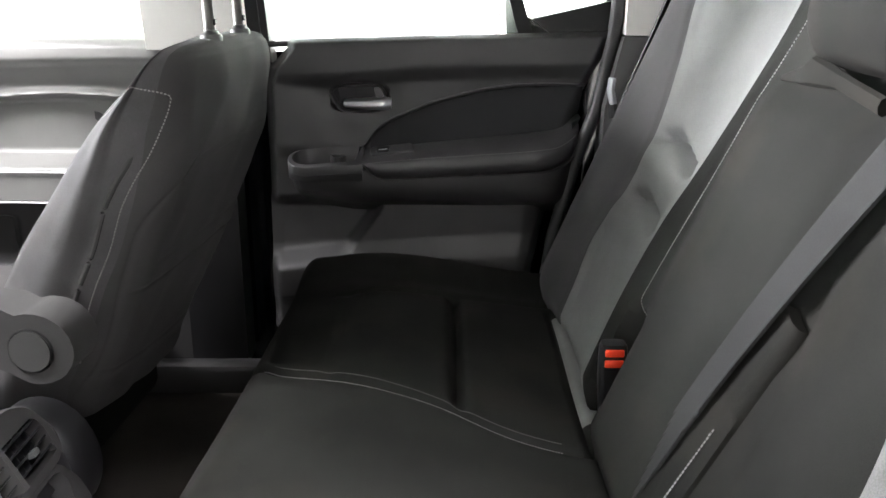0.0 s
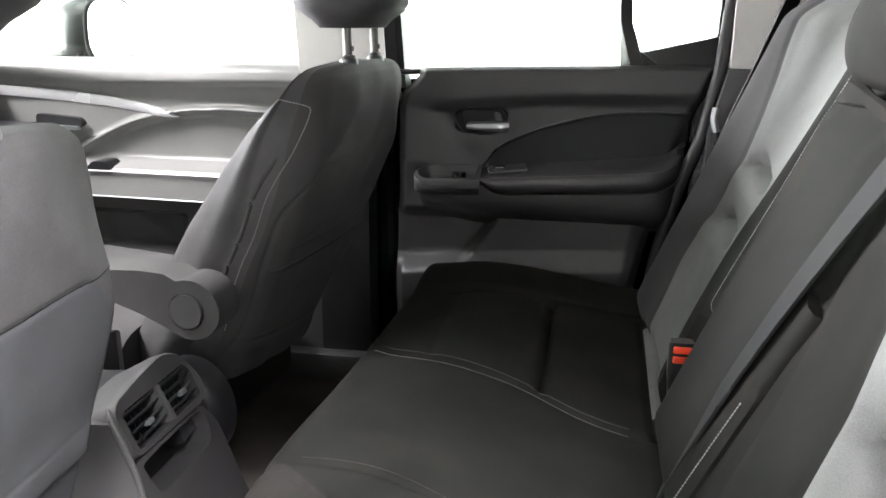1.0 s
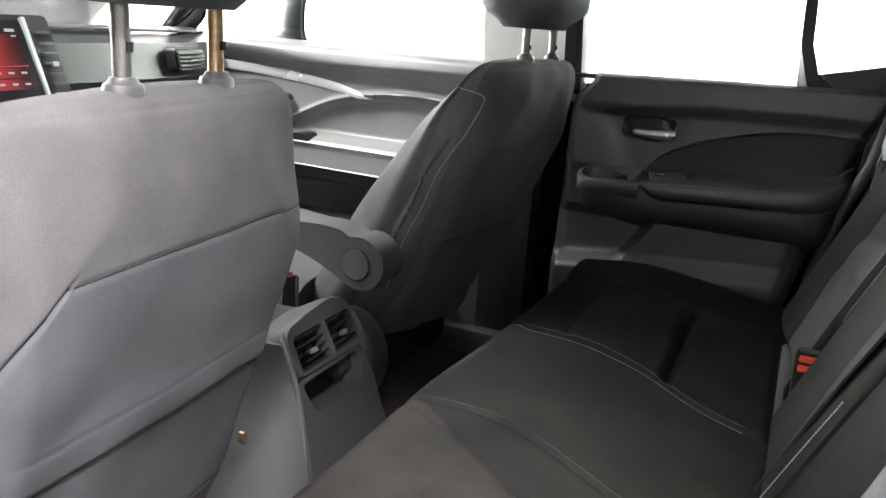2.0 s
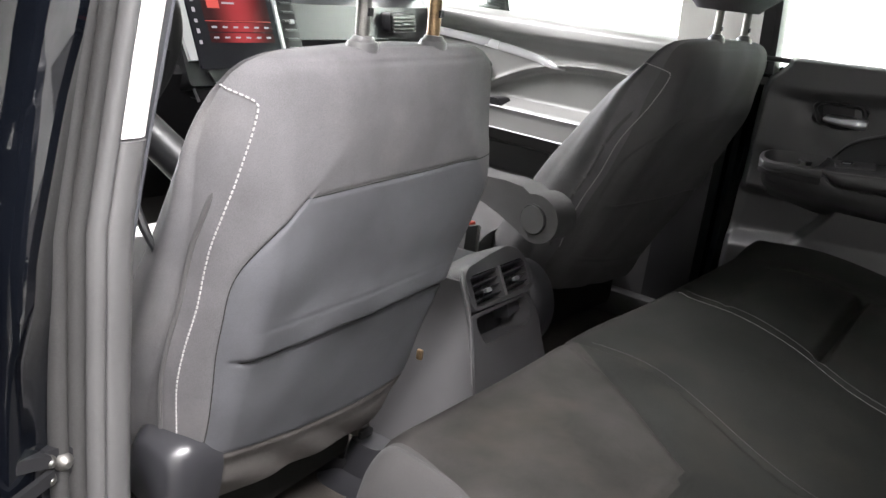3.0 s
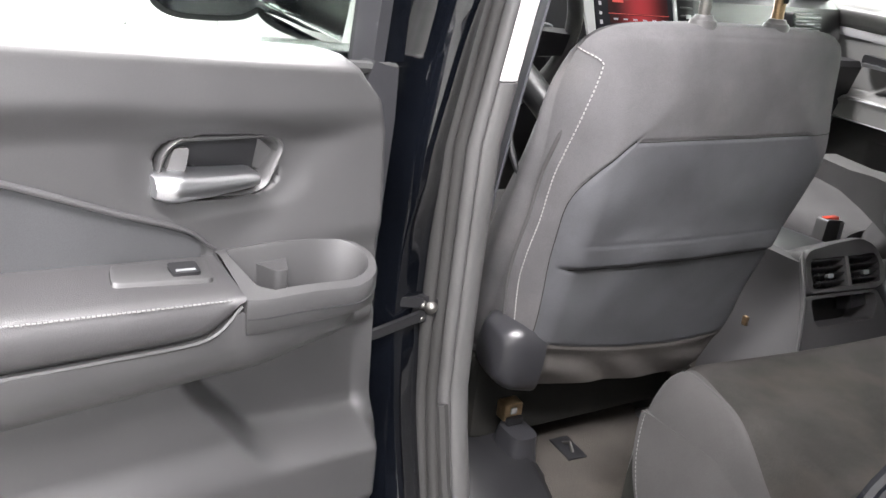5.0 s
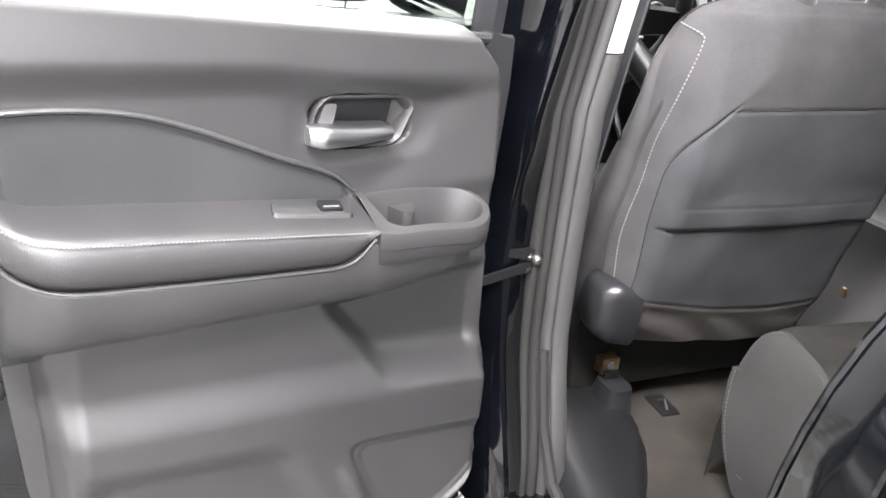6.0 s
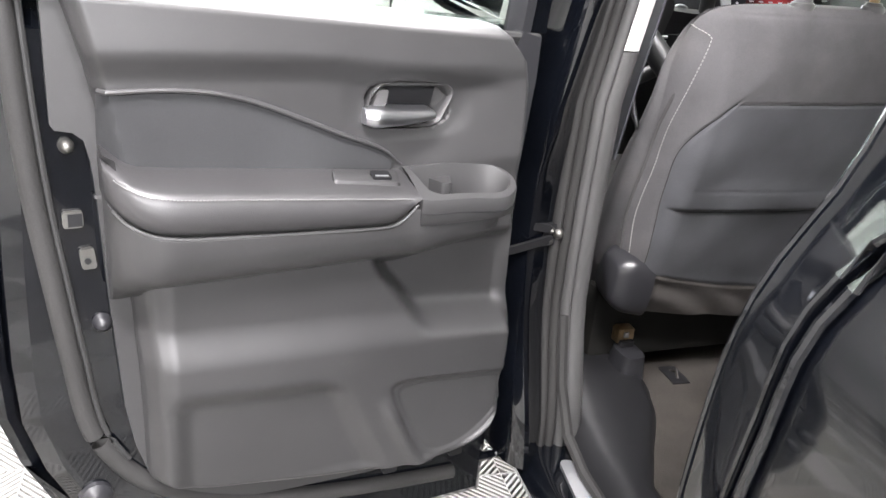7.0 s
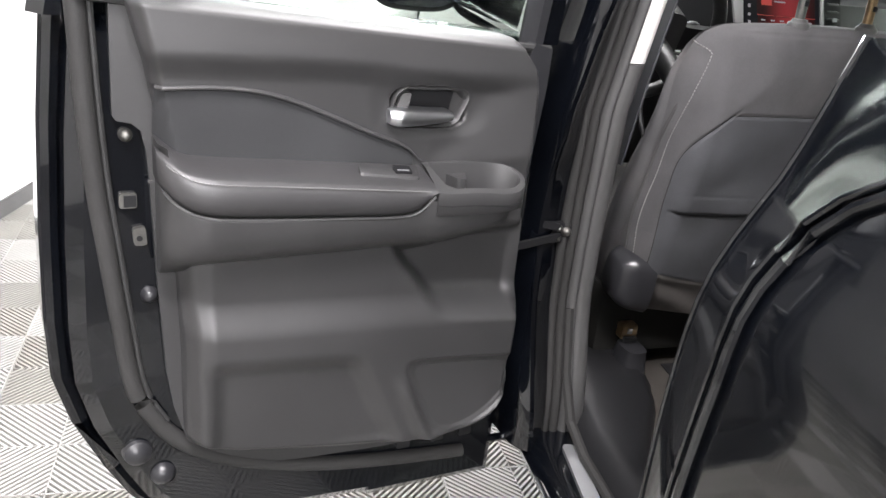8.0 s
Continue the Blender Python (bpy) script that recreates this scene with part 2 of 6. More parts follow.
def tube(pts, r, k=8, squash=None):
    bm = bmesh.new()
    add_tube(bm, pts, r, k, squash)
    return bm


def add_prism(bm, outline, a, b, place):
    """A flat outline (p, q) drawn out from depth a to depth b, with place(p, q, d) giving the point."""
    add_loft(bm, [[place(p, q, a) for p, q in outline], [place(p, q, b) for p, q in outline]])


def slab(outline, a, b, place, bevel=0.0, seg=2):
    bm = bmesh.new()
    add_prism(bm, outline, a, b, place)
    if bevel:
        bmesh.ops.bevel(bm, geom=[e for e in bm.edges if e.calc_face_angle(0) > 0.6], offset=bevel, segments=seg, affect="EDGES", profile=0.5)
    return bm


def sheet(fn, nu, nv, back):
    """A sculpted skin fn(s, t) with a back offset by the vector back, closed all round."""
    bm = bmesh.new()
    g = [[bm.verts.new(fn(i / nu, j / nv)) for i in range(nu + 1)] for j in range(nv + 1)]
    for j in range(nv):
        for i in range(nu):
            bm.faces.new((g[j][i], g[j][i + 1], g[j + 1][i + 1], g[j + 1][i]))
    rim = g[0][:] + [r[-1] for r in g[1:]] + g[-1][-2::-1] + [r[0] for r in g[-2:0:-1]]
    off = Vector(back)
    low = [bm.verts.new(v.co + off) for v in rim]
    k = len(rim)
    for i in range(k):
        bm.faces.new((rim[i], rim[(i + 1) % k], low[(i + 1) % k], low[i]))
    bm.faces.new(low)
    return bm


def rounded(pts, r, seg=5):
    """Rounds the corners of a closed 2D outline."""
    out = []
    k = len(pts)
    for i in range(k):
        p, a, b = Vector(pts[i]), Vector(pts[i - 1]), Vector(pts[(i + 1) % k])
        da, db = (a - p), (b - p)
        rr = min(r, da.length * 0.45, db.length * 0.45)
        p0, p1 = p + da.normalized() * rr, p + db.normalized() * rr
        for j in range(seg + 1):
            t = j / seg
            q = p0 * (1 - t) ** 2 + p * 2 * t * (1 - t) + p1 * t * t
            out.append((q.x, q.y))
    return out


def oval(cx, cy, rx, ry, k=24, power=1.0):
    out = []
    for j in range(k):
        a = 2 * math.pi * j / k
        c, s = math.cos(a), math.sin(a)
        out.append((cx + rx * math.copysign(abs(c) ** power, c), cy + ry * math.copysign(abs(s) ** power, s)))
    return out


def by_angle(pts, c, k=56):
    """Resamples a closed outline at even angles round c."""
    out = []
    n = len(pts)
    for j in range(k):
        a = 2 * math.pi * j / k
        d = Vector((math.cos(a), math.sin(a)))
        best = None
        for i in range(n):
            p, q = Vector(pts[i]) - Vector(c), Vector(pts[(i + 1) % n]) - Vector(c)
            e = q - p
            den = d.x * e.y - d.y * e.x
            if abs(den) < 1e-12:
                continue
            t = (p.x * e.y - p.y * e.x) / den
            s = (p.x * d.y - p.y * d.x) / den
            if t > 0 and -1e-9 <= s <= 1 + 1e-9 and (best is None or t > best):
                best = t
        out.append((c[0] + d.x * best, c[1] + d.y * best))
    return out


def resample(pts, step):
    pts = [Vector(p) for p in pts]
    out, rest = [pts[0]], step
    for a, b in zip(pts, pts[1:]):
        d = (b - a).length
        pos = rest
        while pos <= d:
            out.append(a + (b - a) * (pos / d))
            pos += step
        rest = pos - d
    return out


def stitches(parent, pts, step=0.0065, r=0.0011, mat=STITCH, name="stitching"):
    bm = bmesh.new()
    p = resample(pts, step)
    for a, b in zip(p, p[1:]):
        add_tube(bm, [a, a + (b - a) * 0.62], r, 5)
    return part(name, bm, mat, parent)


# ---- the workshop ----
part("floor", box((-9, -4.5, -0.16), (9, 5.5, -0.112)), GAP)
tagged(bpy.data.objects["floor"], "dark concrete floor under ribbed grey plastic tiles", "floor", kind="structure")
bm = box((-9.2, 5.5, -0.112), (9.2, 5.7, 4.0))
tagged(part("wall_right", bm, WALL), "plain white painted workshop wall", "wall", kind="structure")
tagged(part("wall_front", box((-9.2, -4.5, -0.112), (-9.0, 5.5, 4.0)), WALL), "plain white painted workshop wall", "wall", kind="structure")
tagged(part("wall_rear", box((9.0, -4.5, -0.112), (9.2, 5.5, 4.0)), WALL_GREY), "plain grey painted workshop wall", "wall", kind="structure")
WALL_TURN = pose(-2.74, -2.25, 0, 0, 0, -17)
bm = box((-7, -0.2, -0.112), (0.5, 0, 4.0), m=WALL_TURN)
tagged(part("wall_left", bm, WALL), "white painted wall beside the truck", "wall", kind="structure")
bm = box((-7, 0.0, -0.112), (0.5, 0.012, -0.03), 0.003, 1, WALL_TURN)
tagged(part("baseboard", bm, PLASTIC_GREY), "dark grey rubber baseboard along the white wall", "baseboard", kind="structure")
tagged(part("wall_left_rear", box((-3.6, -4.5, -0.112), (9.2, -4.3, 4.0)), WALL_DARK), "dark grey painted workshop wall", "wall", kind="structure")
tagged(part("ceiling", box((-9.2, -4.5, 4.0), (9.2, 5.7, 4.1)), CEIL), "grey workshop ceiling", "ceiling", kind="structure")

# ---- doors: local x runs from the hinge to the latch, y towards the cabin, z up ----
U0 = [(0.50, 0.113), (0.69, 0.113), (0.948, 0.116), (1.05, 0.117), (1.082, 0.126), (1.10, 0.144), (1.12, 0.160), (1.2, 0.165)]
U1 = [(0.50, 0.596), (0.642, 0.598), (0.77, 0.604), (0.90, 0.613), (0.985, 0.624), (1.05, 0.635), (1.14, 0.656)]
BOTTOM = [(0.10, 0.62), (0.120, 0.580), (0.140, 0.545), (0.171, 0.524), (0.23, 0.514), (0.296, 0.514), (0.387, 0.523), (0.495, 0.540), (0.549, 0.553), (0.585, 0.575), (0.61, 0.61)]
TRIM = [(0.302, 0.958), (0.324, 0.977), (0.381, 1.000), (0.45, 1.029), (0.49, 1.043), (0.53, 1.051), (0.579, 1.054), (0.66, 1.051)]


SILL_LINE = [1.110, 0.080]


def sill_top(u):
    return SILL_LINE[0] + (u - 0.12) * SILL_LINE[1]


def pad_top(u):
    """Height of the armrest pad's front upper edge."""
    return smooth_interp([(0.300, 0.941), (0.40, 0.950), (0.49, 0.958), (0.595, 0.968), (0.615, 0.976), (0.628, 0.984)], u)


def pad_low(u):
    """Height of the armrest pad's lower edge, curving up to the cup holder."""
    return smooth_interp([(0.300, 0.934), (0.306, 0.929), (0.315, 0.919), (0.327, 0.911), (0.345, 0.908), (0.40, 0.910), (0.49, 0.915), (0.585, 0.923), (0.614, 0.935), (0.628, 0.950)], u)


def pad_depth(u):
    t = (u - 0.300) / 0.328
    return 0.034 + (0.052 - 0.004 * t) * math.sqrt(max(0.0, 1 - max(0.0, (t - 0.80) / 0.20) ** 2))


def speaker_edge(u, z):
    """Distance inside the border of the speaker field, a rounded D."""
    top = 0.650 + (u - 0.123) * 0.11 - z
    side = (0.242 + (z - 0.540) * 0.46 - u) * 0.9
    arc = (1 - math.hypot((u - 0.228) / 0.116, (z - 0.655) / 0.118)) * 0.115
    k = 0.012
    soft = -k * math.log(math.exp(-top / k) + math.exp(-side / k) + math.exp(-arc / k))
    return soft + 0.004


def handle_edge(u, z):
    """Distance inside the slanted oval round the door handle."""
    p, q = u - 0.294 - 0.22 * (z - 1.030), z - 1.030
    return (1 - (abs(p / 0.062) ** 3.2 + abs(q / 0.031) ** 3.2) ** (1 / 3.2)) * 0.034


def door_relief(u, z):
    """How far the inner panel stands out at this place."""
    u0, u1, zt = interp(U0, z), interp(U1, z), sill_top(u)
    v = 0.030
    # shoulder under the window, with a crease that overhangs the field below
    crease = smooth_interp([(0.10, 1.061), (0.20, 1.064), (0.31, 1.070), (0.40, 1.079), (0.52, 1.083), (0.66, 1.086)], u)
    fade = 0.35 + 0.65 * S(0.135, 0.24, u)
    v += 0.011 * fade * S(crease - 0.022, crease + 0.014, z) * (1 - 0.40 * S(crease, zt, z))
    # the cloth insert
    trim = interp(TRIM, u)
    inside = S(0.296, 0.306, u) * S(trim + 0.004, trim, z) * (1 - S(0.63, 0.64, u))
    v -= 0.005 * inside * S(0.93, 0.95, z)
    # soft dish behind the handle, rising in a slanted fold to the hinge edge
    over = 0.198 + 0.72 * (1.061 - z) - u
    v += 0.006 * S(0.0, 0.150, over) * S(0.935, 0.965, z) * (1 - 0.8 * S(crease - 0.020, crease - 0.002, z))
    v -= 0.0030 * bell(over, -0.004, 0.030) * S(0.95, 0.98, z) * S(crease, crease - 0.02, z)
    v -= 0.003 * S(-0.014, 0.004, handle_edge(u, z)) + 0.040 * S(0.0040, 0.0085, handle_edge(u, z))
    # band under the armrest and the proud field below it
    v += 0.012 * S(0.845, 0.885, z) * (1 - S(0.93, 0.95, z)) * S(0.285, 0.305, u) * (1 - S(0.60, 0.62, u))
    v -= 0.014 * S(0.885, 0.90, z) * S(0.948, 0.942, z) * S(0.165, 0.18, u) * S(0.300, 0.290, u)
    v += 0.009 * S(0.592, 0.566, u) * S(0.872, 0.850, z)
    # hollow by the hinge under the cup pod, with a slanting edge
    edge = 0.345 - 0.078 * S(0.87, 0.72, z)
    hollow = (1 - S(edge - 0.030, edge, u)) * S(0.716 + 0.12 * (u - 0.13), 0.752 + 0.12 * (u - 0.13), z) * (1 - S(0.835, 0.87, z))
    v -= 0.036 * hollow * S(0.112, 0.135, u)
    # ledge over the lower pocket
    top = 0.735 + 0.07 * (u - 0.137)
    v += 0.016 * S(top + 0.030, top - 0.020, z) * (1 - 0.5 * S(top - 0.03, 0.52, z))
    # rear lower hollow
    side = 0.372 - 0.46 * (0.668 - z)
    dip = S(side - 0.022, side + 0.016, u) * (1 - S(0.548, 0.590, u)) * S(0.500, 0.555, z) * (1 - S(0.668 + 0.10 * (u - 0.40), 0.706 + 0.10 * (u - 0.40), z))
    v -= 0.015 * dip
    # speaker field in a fine groove, with a raised lip along its lower curve
    d = speaker_edge(u, z)
    v -= 0.006 * S(0.0, 0.007, d) + 0.004 * bell(d, 0.0, 0.0032)
    v += 0.008 * bell(d, -0.013, 0.009) * S(0.66, 0.61, z)
    # rounded border all round
    edge_d = min(u - u0, u1 - u, (z - smooth_interp(BOTTOM, u)) * 0.9)
    v -= 0.030 * (1 - S(-0.002, 0.020, edge_d))
    v -= 0.024 * S(zt - 0.009, zt + 0.002, z)
    return v


def rear_door(near):
    if near:
        root = thing("rear_door", "black truck door standing wide open with charcoal inner panel", "car door", "truck doors", m=pose(-0.216, -0.887, 0, 0, 0, -75.8))
    else:
        root = thing("rear_door", "closed truck rear door with charcoal inner panel and armrest", "car door", "truck doors", m=pose(-0.345, 0.79, 0))

    def P(u, v, z):
        if near:
            return Vector((u, v, z))
        # the closed door's panel runs on to the cabin's rear trim
        wide = interp([(0.50, 0.02), (0.72, 0.035), (0.90, 0.07), (1.15, 0.105)], z) * max(0.0, u - 0.42) / 0.22 * S(-0.045, -0.025, v) * S(1.175, 1.15, z)
        return Vector((u + wide, -v, z - 0.020 * S(1.0, 0.955, z)))

    def skin(s, t):
        z = 0.495 + 0.64 * t
        u = interp(U0, z) * (1 - s) + interp(U1, z) * s
        z0 = smooth_interp(BOTTOM, u)
        z = z0 + (sill_top(u) - z0) * t
        return P(u, door_relief(u, z), z)

    part("inner_panel", sheet(skin, 190, 230, P(0, -0.05, 0)), PLASTIC, root, "charcoal moulded plastic inner panel", 60)

    # cloth insert lies in the panel over the armrest
    def cloth(s, t):
        u = 0.312 + (0.626 - 0.312) * s
        top = smooth_interp(TRIM, u) - 0.001
        z = 0.95 + (top - 0.95) * t
        return P(u, door_relief(u, z) + 0.003, z)

    part("cloth_insert", sheet(cloth, 70, 24, P(0, -0.01, 0)), INSERT, root, "dark woven cloth insert")

    part("insert_bead", tube([P(u, door_relief(u, interp(TRIM, u) + 0.009) + 0.001, smooth_interp(TRIM, u) + 0.003) for u in [0.300 + 0.326 * i / 50 for i in range(51)]], [0.001 + 0.0018 * S(0, 0.15, i / 50) for i in range(51)], 8), PLASTIC_SOFT, root)

    # painted shell with stepped rear edge
    rear = [(0.353, 0.02), (0.36, 0.30), (0.375, 0.50), (0.41, 0.625), (0.446, 0.66), (0.50, 0.69), (0.585, 0.729), (0.658, 0.749), (0.742, 0.752), (0.866, 0.749), (1.0, 0.742), (1.10, 0.733), (1.15, 0.728)]
    outer = [(0.06, 0.345), (0.30, 0.352)] + [(u, z) for z, u in rear[1:]] + [(0.06, 1.10)]
    def shrink(pts, d):
        c = Vector((0.38, 0.77))
        out = []
        for u, z in pts:
            w = Vector((u, z)) - c
            out.append((c.x + w.x * (1 - d / 0.37), c.y + w.y * (1 - d / 0.40)))
        return out
    bm = bmesh.new()
    add_loft(bm, [[P(u, -0.150, z) for u, z in shrink(outer, 0.02)], [P(u, -0.142, z) for u, z in outer], [P(u, -0.075, z) for u, z in outer],
                  [P(u, -0.070, z) for u, z in shrink(outer, 0.022)], [P(u, -0.035, z) for u, z in shrink(outer, 0.026)], [P(u, -0.020, z) for u, z in shrink(outer, 0.045)]])
    shell = part("door_shell", bm, PAINT, root, "glossy black painted door shell", 30)
    # ribs pressed into the jamb side
    for k, (r, v) in enumerate(((0.010, -0.068), (0.006, -0.052))):
        d = 0.012 + 0.02 * k
        pts = [P(u, v, z) for u, z in shrink([(u, z) for z, u in rear[3:]], d)]
        if near:
            part("jamb_rib", tube(pts, r, 6), PAINT, root)
    seal = [(1.148, 0.699), (1.02, 0.694), (0.93, 0.688), (0.847, 0.679), (0.75, 0.668), (0.653, 0.654), (0.60, 0.628), (0.575, 0.610), (0.551, 0.585), (0.52, 0.535), (0.495, 0.47), (0.475, 0.40), (0.455, 0.28), (0.44, 0.15)]
    seal = [(1.148 - 0.708 * i / 70, smooth_interp(sorted(seal), 1.148 - 0.708 * i / 70)) for i in range(71)]
    if near:
        part("weather_seal", tube([P(u, -0.018, z) for z, u in seal], 0.0118, 10), RUBBER_GREY, root, "grey rubber door seal")
        part("drip_seal", tube([P(u - 0.014 if z > 0.5 else u, -0.014, z + 0.008 if z < 0.5 else z) for z, u in seal if z > 0.6], 0.0035, 8), RUBBER, root)
    # window frame
    for name, a, b, w in (("front_post", (0.120, 1.09), (0.09, 1.62), 0.011), ("rear_post", (0.705, 1.12) if near else (0.768, 1.12), (0.60, 1.62) if near else (0.765, 1.62), 0.04 if near else 0.016)):
        lean = 0.10
        rings = []
        for i in range(9):
            t = i / 8
            u, z = a[0] + (b[0] - a[0]) * t, a[1] + (b[1] - a[1]) * t
            v0 = (-0.008 if name == "front_post" else -0.03) + lean * t * t * 0.8 + 0.02 * t
            thick = 0.035 if name == "front_post" else 0.06
            rings.append([P(u - w, v0 - thick, z), P(u + w, v0 - thick, z), P(u + w, v0 - 0.02, z), P(u + w * 0.6, v0, z), P(u - w * 0.6, v0, z), P(u - w, v0 - 0.02, z)])
        part(name, loft(rings), PLASTIC_DARK if name == "front_post" else PAINT, root, sharp=30)
    for u, w, m in ((0.088, 0.020, PAINT), (0.585, 0.012, PLASTIC_BLACK)):
        rings = []
        for i in range(9):
            t = i / 8
            z = 1.10 + 0.52 * t
            v0 = -0.035 + 0.10 * t * t
            uu = u - (0.02 if u < 0.1 else 0.03) * t
            rings.append([P(uu - w, v0 - 0.03, z), P(uu + w, v0 - 0.03, z), P(uu + w, v0, z), P(uu - w, v0, z)])
        part("window_divider" if u > 0.1 else "outer_post", loft(rings), m, root)
    rings = []
    for i in range(9):
        u = 0.10 + 0.56 * i / 8
        rings.append([P(u, 0.0, 1.60), P(u, 0.03, 1.60), P(u, 0.035, 1.65), P(u, -0.0, 1.66)])
    part("top_rail", loft(rings), PAINT, root)
    # quarter corner, rising to the rear
    bm = bmesh.new()
    add_prism(bm, [(0.597, 1.148), (0.70, 1.160), (0.70, 1.21), (0.66, 1.180)] if near else [(0.590, 1.130), (0.765, 1.130), (0.765, 1.206), (0.610, 1.172)], -0.05, 0.0, lambda p, q, d: P(p, d, q))
    part("quarter_corner", bm, PLASTIC_BLACK, root)
    # belt seal and glass
    part("belt_seal", tube([P(0.10 + 0.6 * i / 10, -0.006, sill_top(0.10 + 0.6 * i / 10) - 0.010) for i in range(11)], 0.006, 8), RUBBER, root)
    def pane(u0, u1, z0a, z0b):
        rings = []
        for i in range(7):
            t = i / 6
            za, zb = z0a + (1.61 - z0a) * t, z0b + (1.61 - z0b) * t
            v0 = -0.036 + 0.09 * t * t
            rings.append([P(u0, v0, za), P(u1, v0, zb), P(u1, v0 - 0.004, zb), P(u0, v0 - 0.004, za)])
        return loft(rings)
    for a, b in ((0.10, 0.575), (0.597, 0.69 if near else 0.76)):
        g = part("window_pane", pane(a, b, 1.09, 1.12), GLASS, root, "clear window glass")
        g.visible_shadow = False
    # maker's mark on the glass becomes small bars
    bm = bmesh.new()
    for k in range(3):
        add_box(bm, (0.535 + 0.004 * k, -0.033, 1.178 - 0.006 * k), (0.56, -0.0325, 1.1805 - 0.006 * k)) if near else add_box(bm, (0.53 + 0.004 * k, 0.031, 1.185 - 0.008 * k), (0.56, 0.0315, 1.188 - 0.008 * k))
    part("glass_mark", bm, PLASTIC_GREY, root)

    # armrest pad
    rings = []
    for i in range(41):
        t = i / 40
        u = 0.300 + 0.328 * (t ** 1.6 if t < 0.5 else t - (0.5 - 0.5 ** 1.6) * (1 - t) * 2)
        depth, zt, zb = pad_depth(u), pad_top(u), pad_low(u)
        zb = min(zb, zt - 0.006)
        k = min(1.0, (zt - zb) / 0.03)
        ring = [(0.0, zb), (depth - 0.008, zb - 0.001), (depth - 0.001, zb + 0.006 * k), (depth + 0.002, zb + (zt - zb) * 0.4), (depth + 0.001, zb + (zt - zb) * 0.72), (depth - 0.003, zt - 0.003 * k), (depth - 0.009, zt + 0.001), (depth - 0.02, zt + 0.004), (0.034, zt + 0.012), (0.0, zt + 0.014)]
        rings.append([P(u, v, z) for v, z in ring])
    arm = part("armrest", loft(rings), PAD, root, "padded black vinyl armrest with grey stitching", 50)
    span = [0.302 + 0.322 * i / 60 for i in range(61)]
    stitches(arm, [P(u, pad_depth(u) - 0.0005, pad_top(u) - 0.004) for u in span], 0.0036, 0.0009, THREAD)
    part("armrest_bead", tube([P(u, pad_depth(u) - 0.002, pad_low(u) - 0.002) for u in span], 0.0022, 6), RUBBER, root)

    # carrier under the pad, running on under the cup holder
    rings = []
    for i in range(49):
        t = i / 48
        u = 0.162 + 0.464 * t
        tip = math.sqrt(max(0.0, 1 - max(0.0, (u - 0.575) / 0.052) ** 2))
        nose = math.sqrt(max(0.0, 1 - max(0.0, (0.215 - u) / 0.0535) ** 2))
        depth = 0.026 + 0.058 * tip * nose + 0.004 * S(0.32, 0.29, u) * nose
        zt = (pad_low(u) - 0.001) if u > 0.300 else 0.926
        low = 0.842 + 0.012 * S(0.30, 0.20, u) + 0.03 * (1 - nose)
        d = depth - 0.026
        ring = [(0.0, low - 0.015), (0.018, low - 0.010), (0.026 + d * 0.10, low + 0.002), (0.026 + d * 0.45, low + 0.012), (0.026 + d * 0.74, low + 0.022), (0.026 + d * 0.92, low + 0.036), (depth, min(zt - 0.008, low + 0.054)), (depth, zt - 0.002), (depth - 0.004, zt), (depth * 0.66, zt), (depth * 0.33, zt), (0.0, zt)] if u > 0.302 else [(0.0, low - 0.015), (0.018, low - 0.010), (0.026 + d * 0.10, low + 0.002), (0.026 + d * 0.45, low + 0.012), (0.026 + d * 0.74, low + 0.022), (0.026 + d * 0.92, low + 0.036), (depth, low + 0.054), (depth, zt - 0.002), (depth - 0.004, zt - 0.002), (depth - 0.008, low + 0.050), (0.026 + d * 0.55, low + 0.022), (0.0, low - 0.010)]
        rings.append([P(u, v, z) for v, z in ring])
    part("armrest_carrier", loft(rings), PLASTIC, root, "", 60)

    # cup holder pod
    def outline(d):
        pts = []
        for j in range(17):
            a = math.pi * (-0.5 + j / 16)
            pts.append((0.205 - math.cos(a) * (0.043 + d), 0.062 + math.sin(a) * (0.030 + d)))
        return [(0.300 + d * 0.4, 0.028)] + [(0.205, 0.028)] + pts[1:-1] + [(0.205, 0.092 + d), (0.25, 0.092 + d), (0.285, 0.091 + d), (0.300 + d * 0.4, 0.088 + d)]

    def hole():
        pts = []
        for j in range(17):
            a = math.pi * (-0.5 + j / 16)
            pts.append((0.208 - math.cos(a) * 0.039, 0.060 + math.sin(a) * 0.026))
        return [(0.294, 0.036)] + pts + [(0.272, 0.085), (0.284, 0.076)]

    def rim(u, v):
        return 0.958 - 0.42 * max(0.0, v - 0.04) - 0.006 * S(0.26, 0.17, u)

    bm = bmesh.new()
    sides = [(0.905, -0.001, 1), (0.907, 0.001, 1), (0.0, 0.0025, 0), (0.0, 0.0015, 0)]
    add_loft(bm, [[P(u, v, z if fixed else rim(u, v) - (0.003 if d > 0.002 else 0.0)) for u, v in outline(d)] for z, d, fixed in sides], cap=False)
    pod = part("cup_pod", bm, PLASTIC, root, "", 60)
    part("pod_seam", tube([P(u, v, rim(u, v) - 0.017) for u, v in outline(0.001)[2:]], 0.0012, 6), PLASTIC_BLACK, pod)
    bm = bmesh.new()
    mid = (0.240, 0.060)
    lip_o, lip_i = by_angle(outline(0.0015), mid), by_angle(hole(), mid)
    floor_ring = [P(mid[0] + (u - mid[0]) * 0.86, mid[1] + (v - mid[1]) * 0.82, 0.886) for u, v in lip_i]
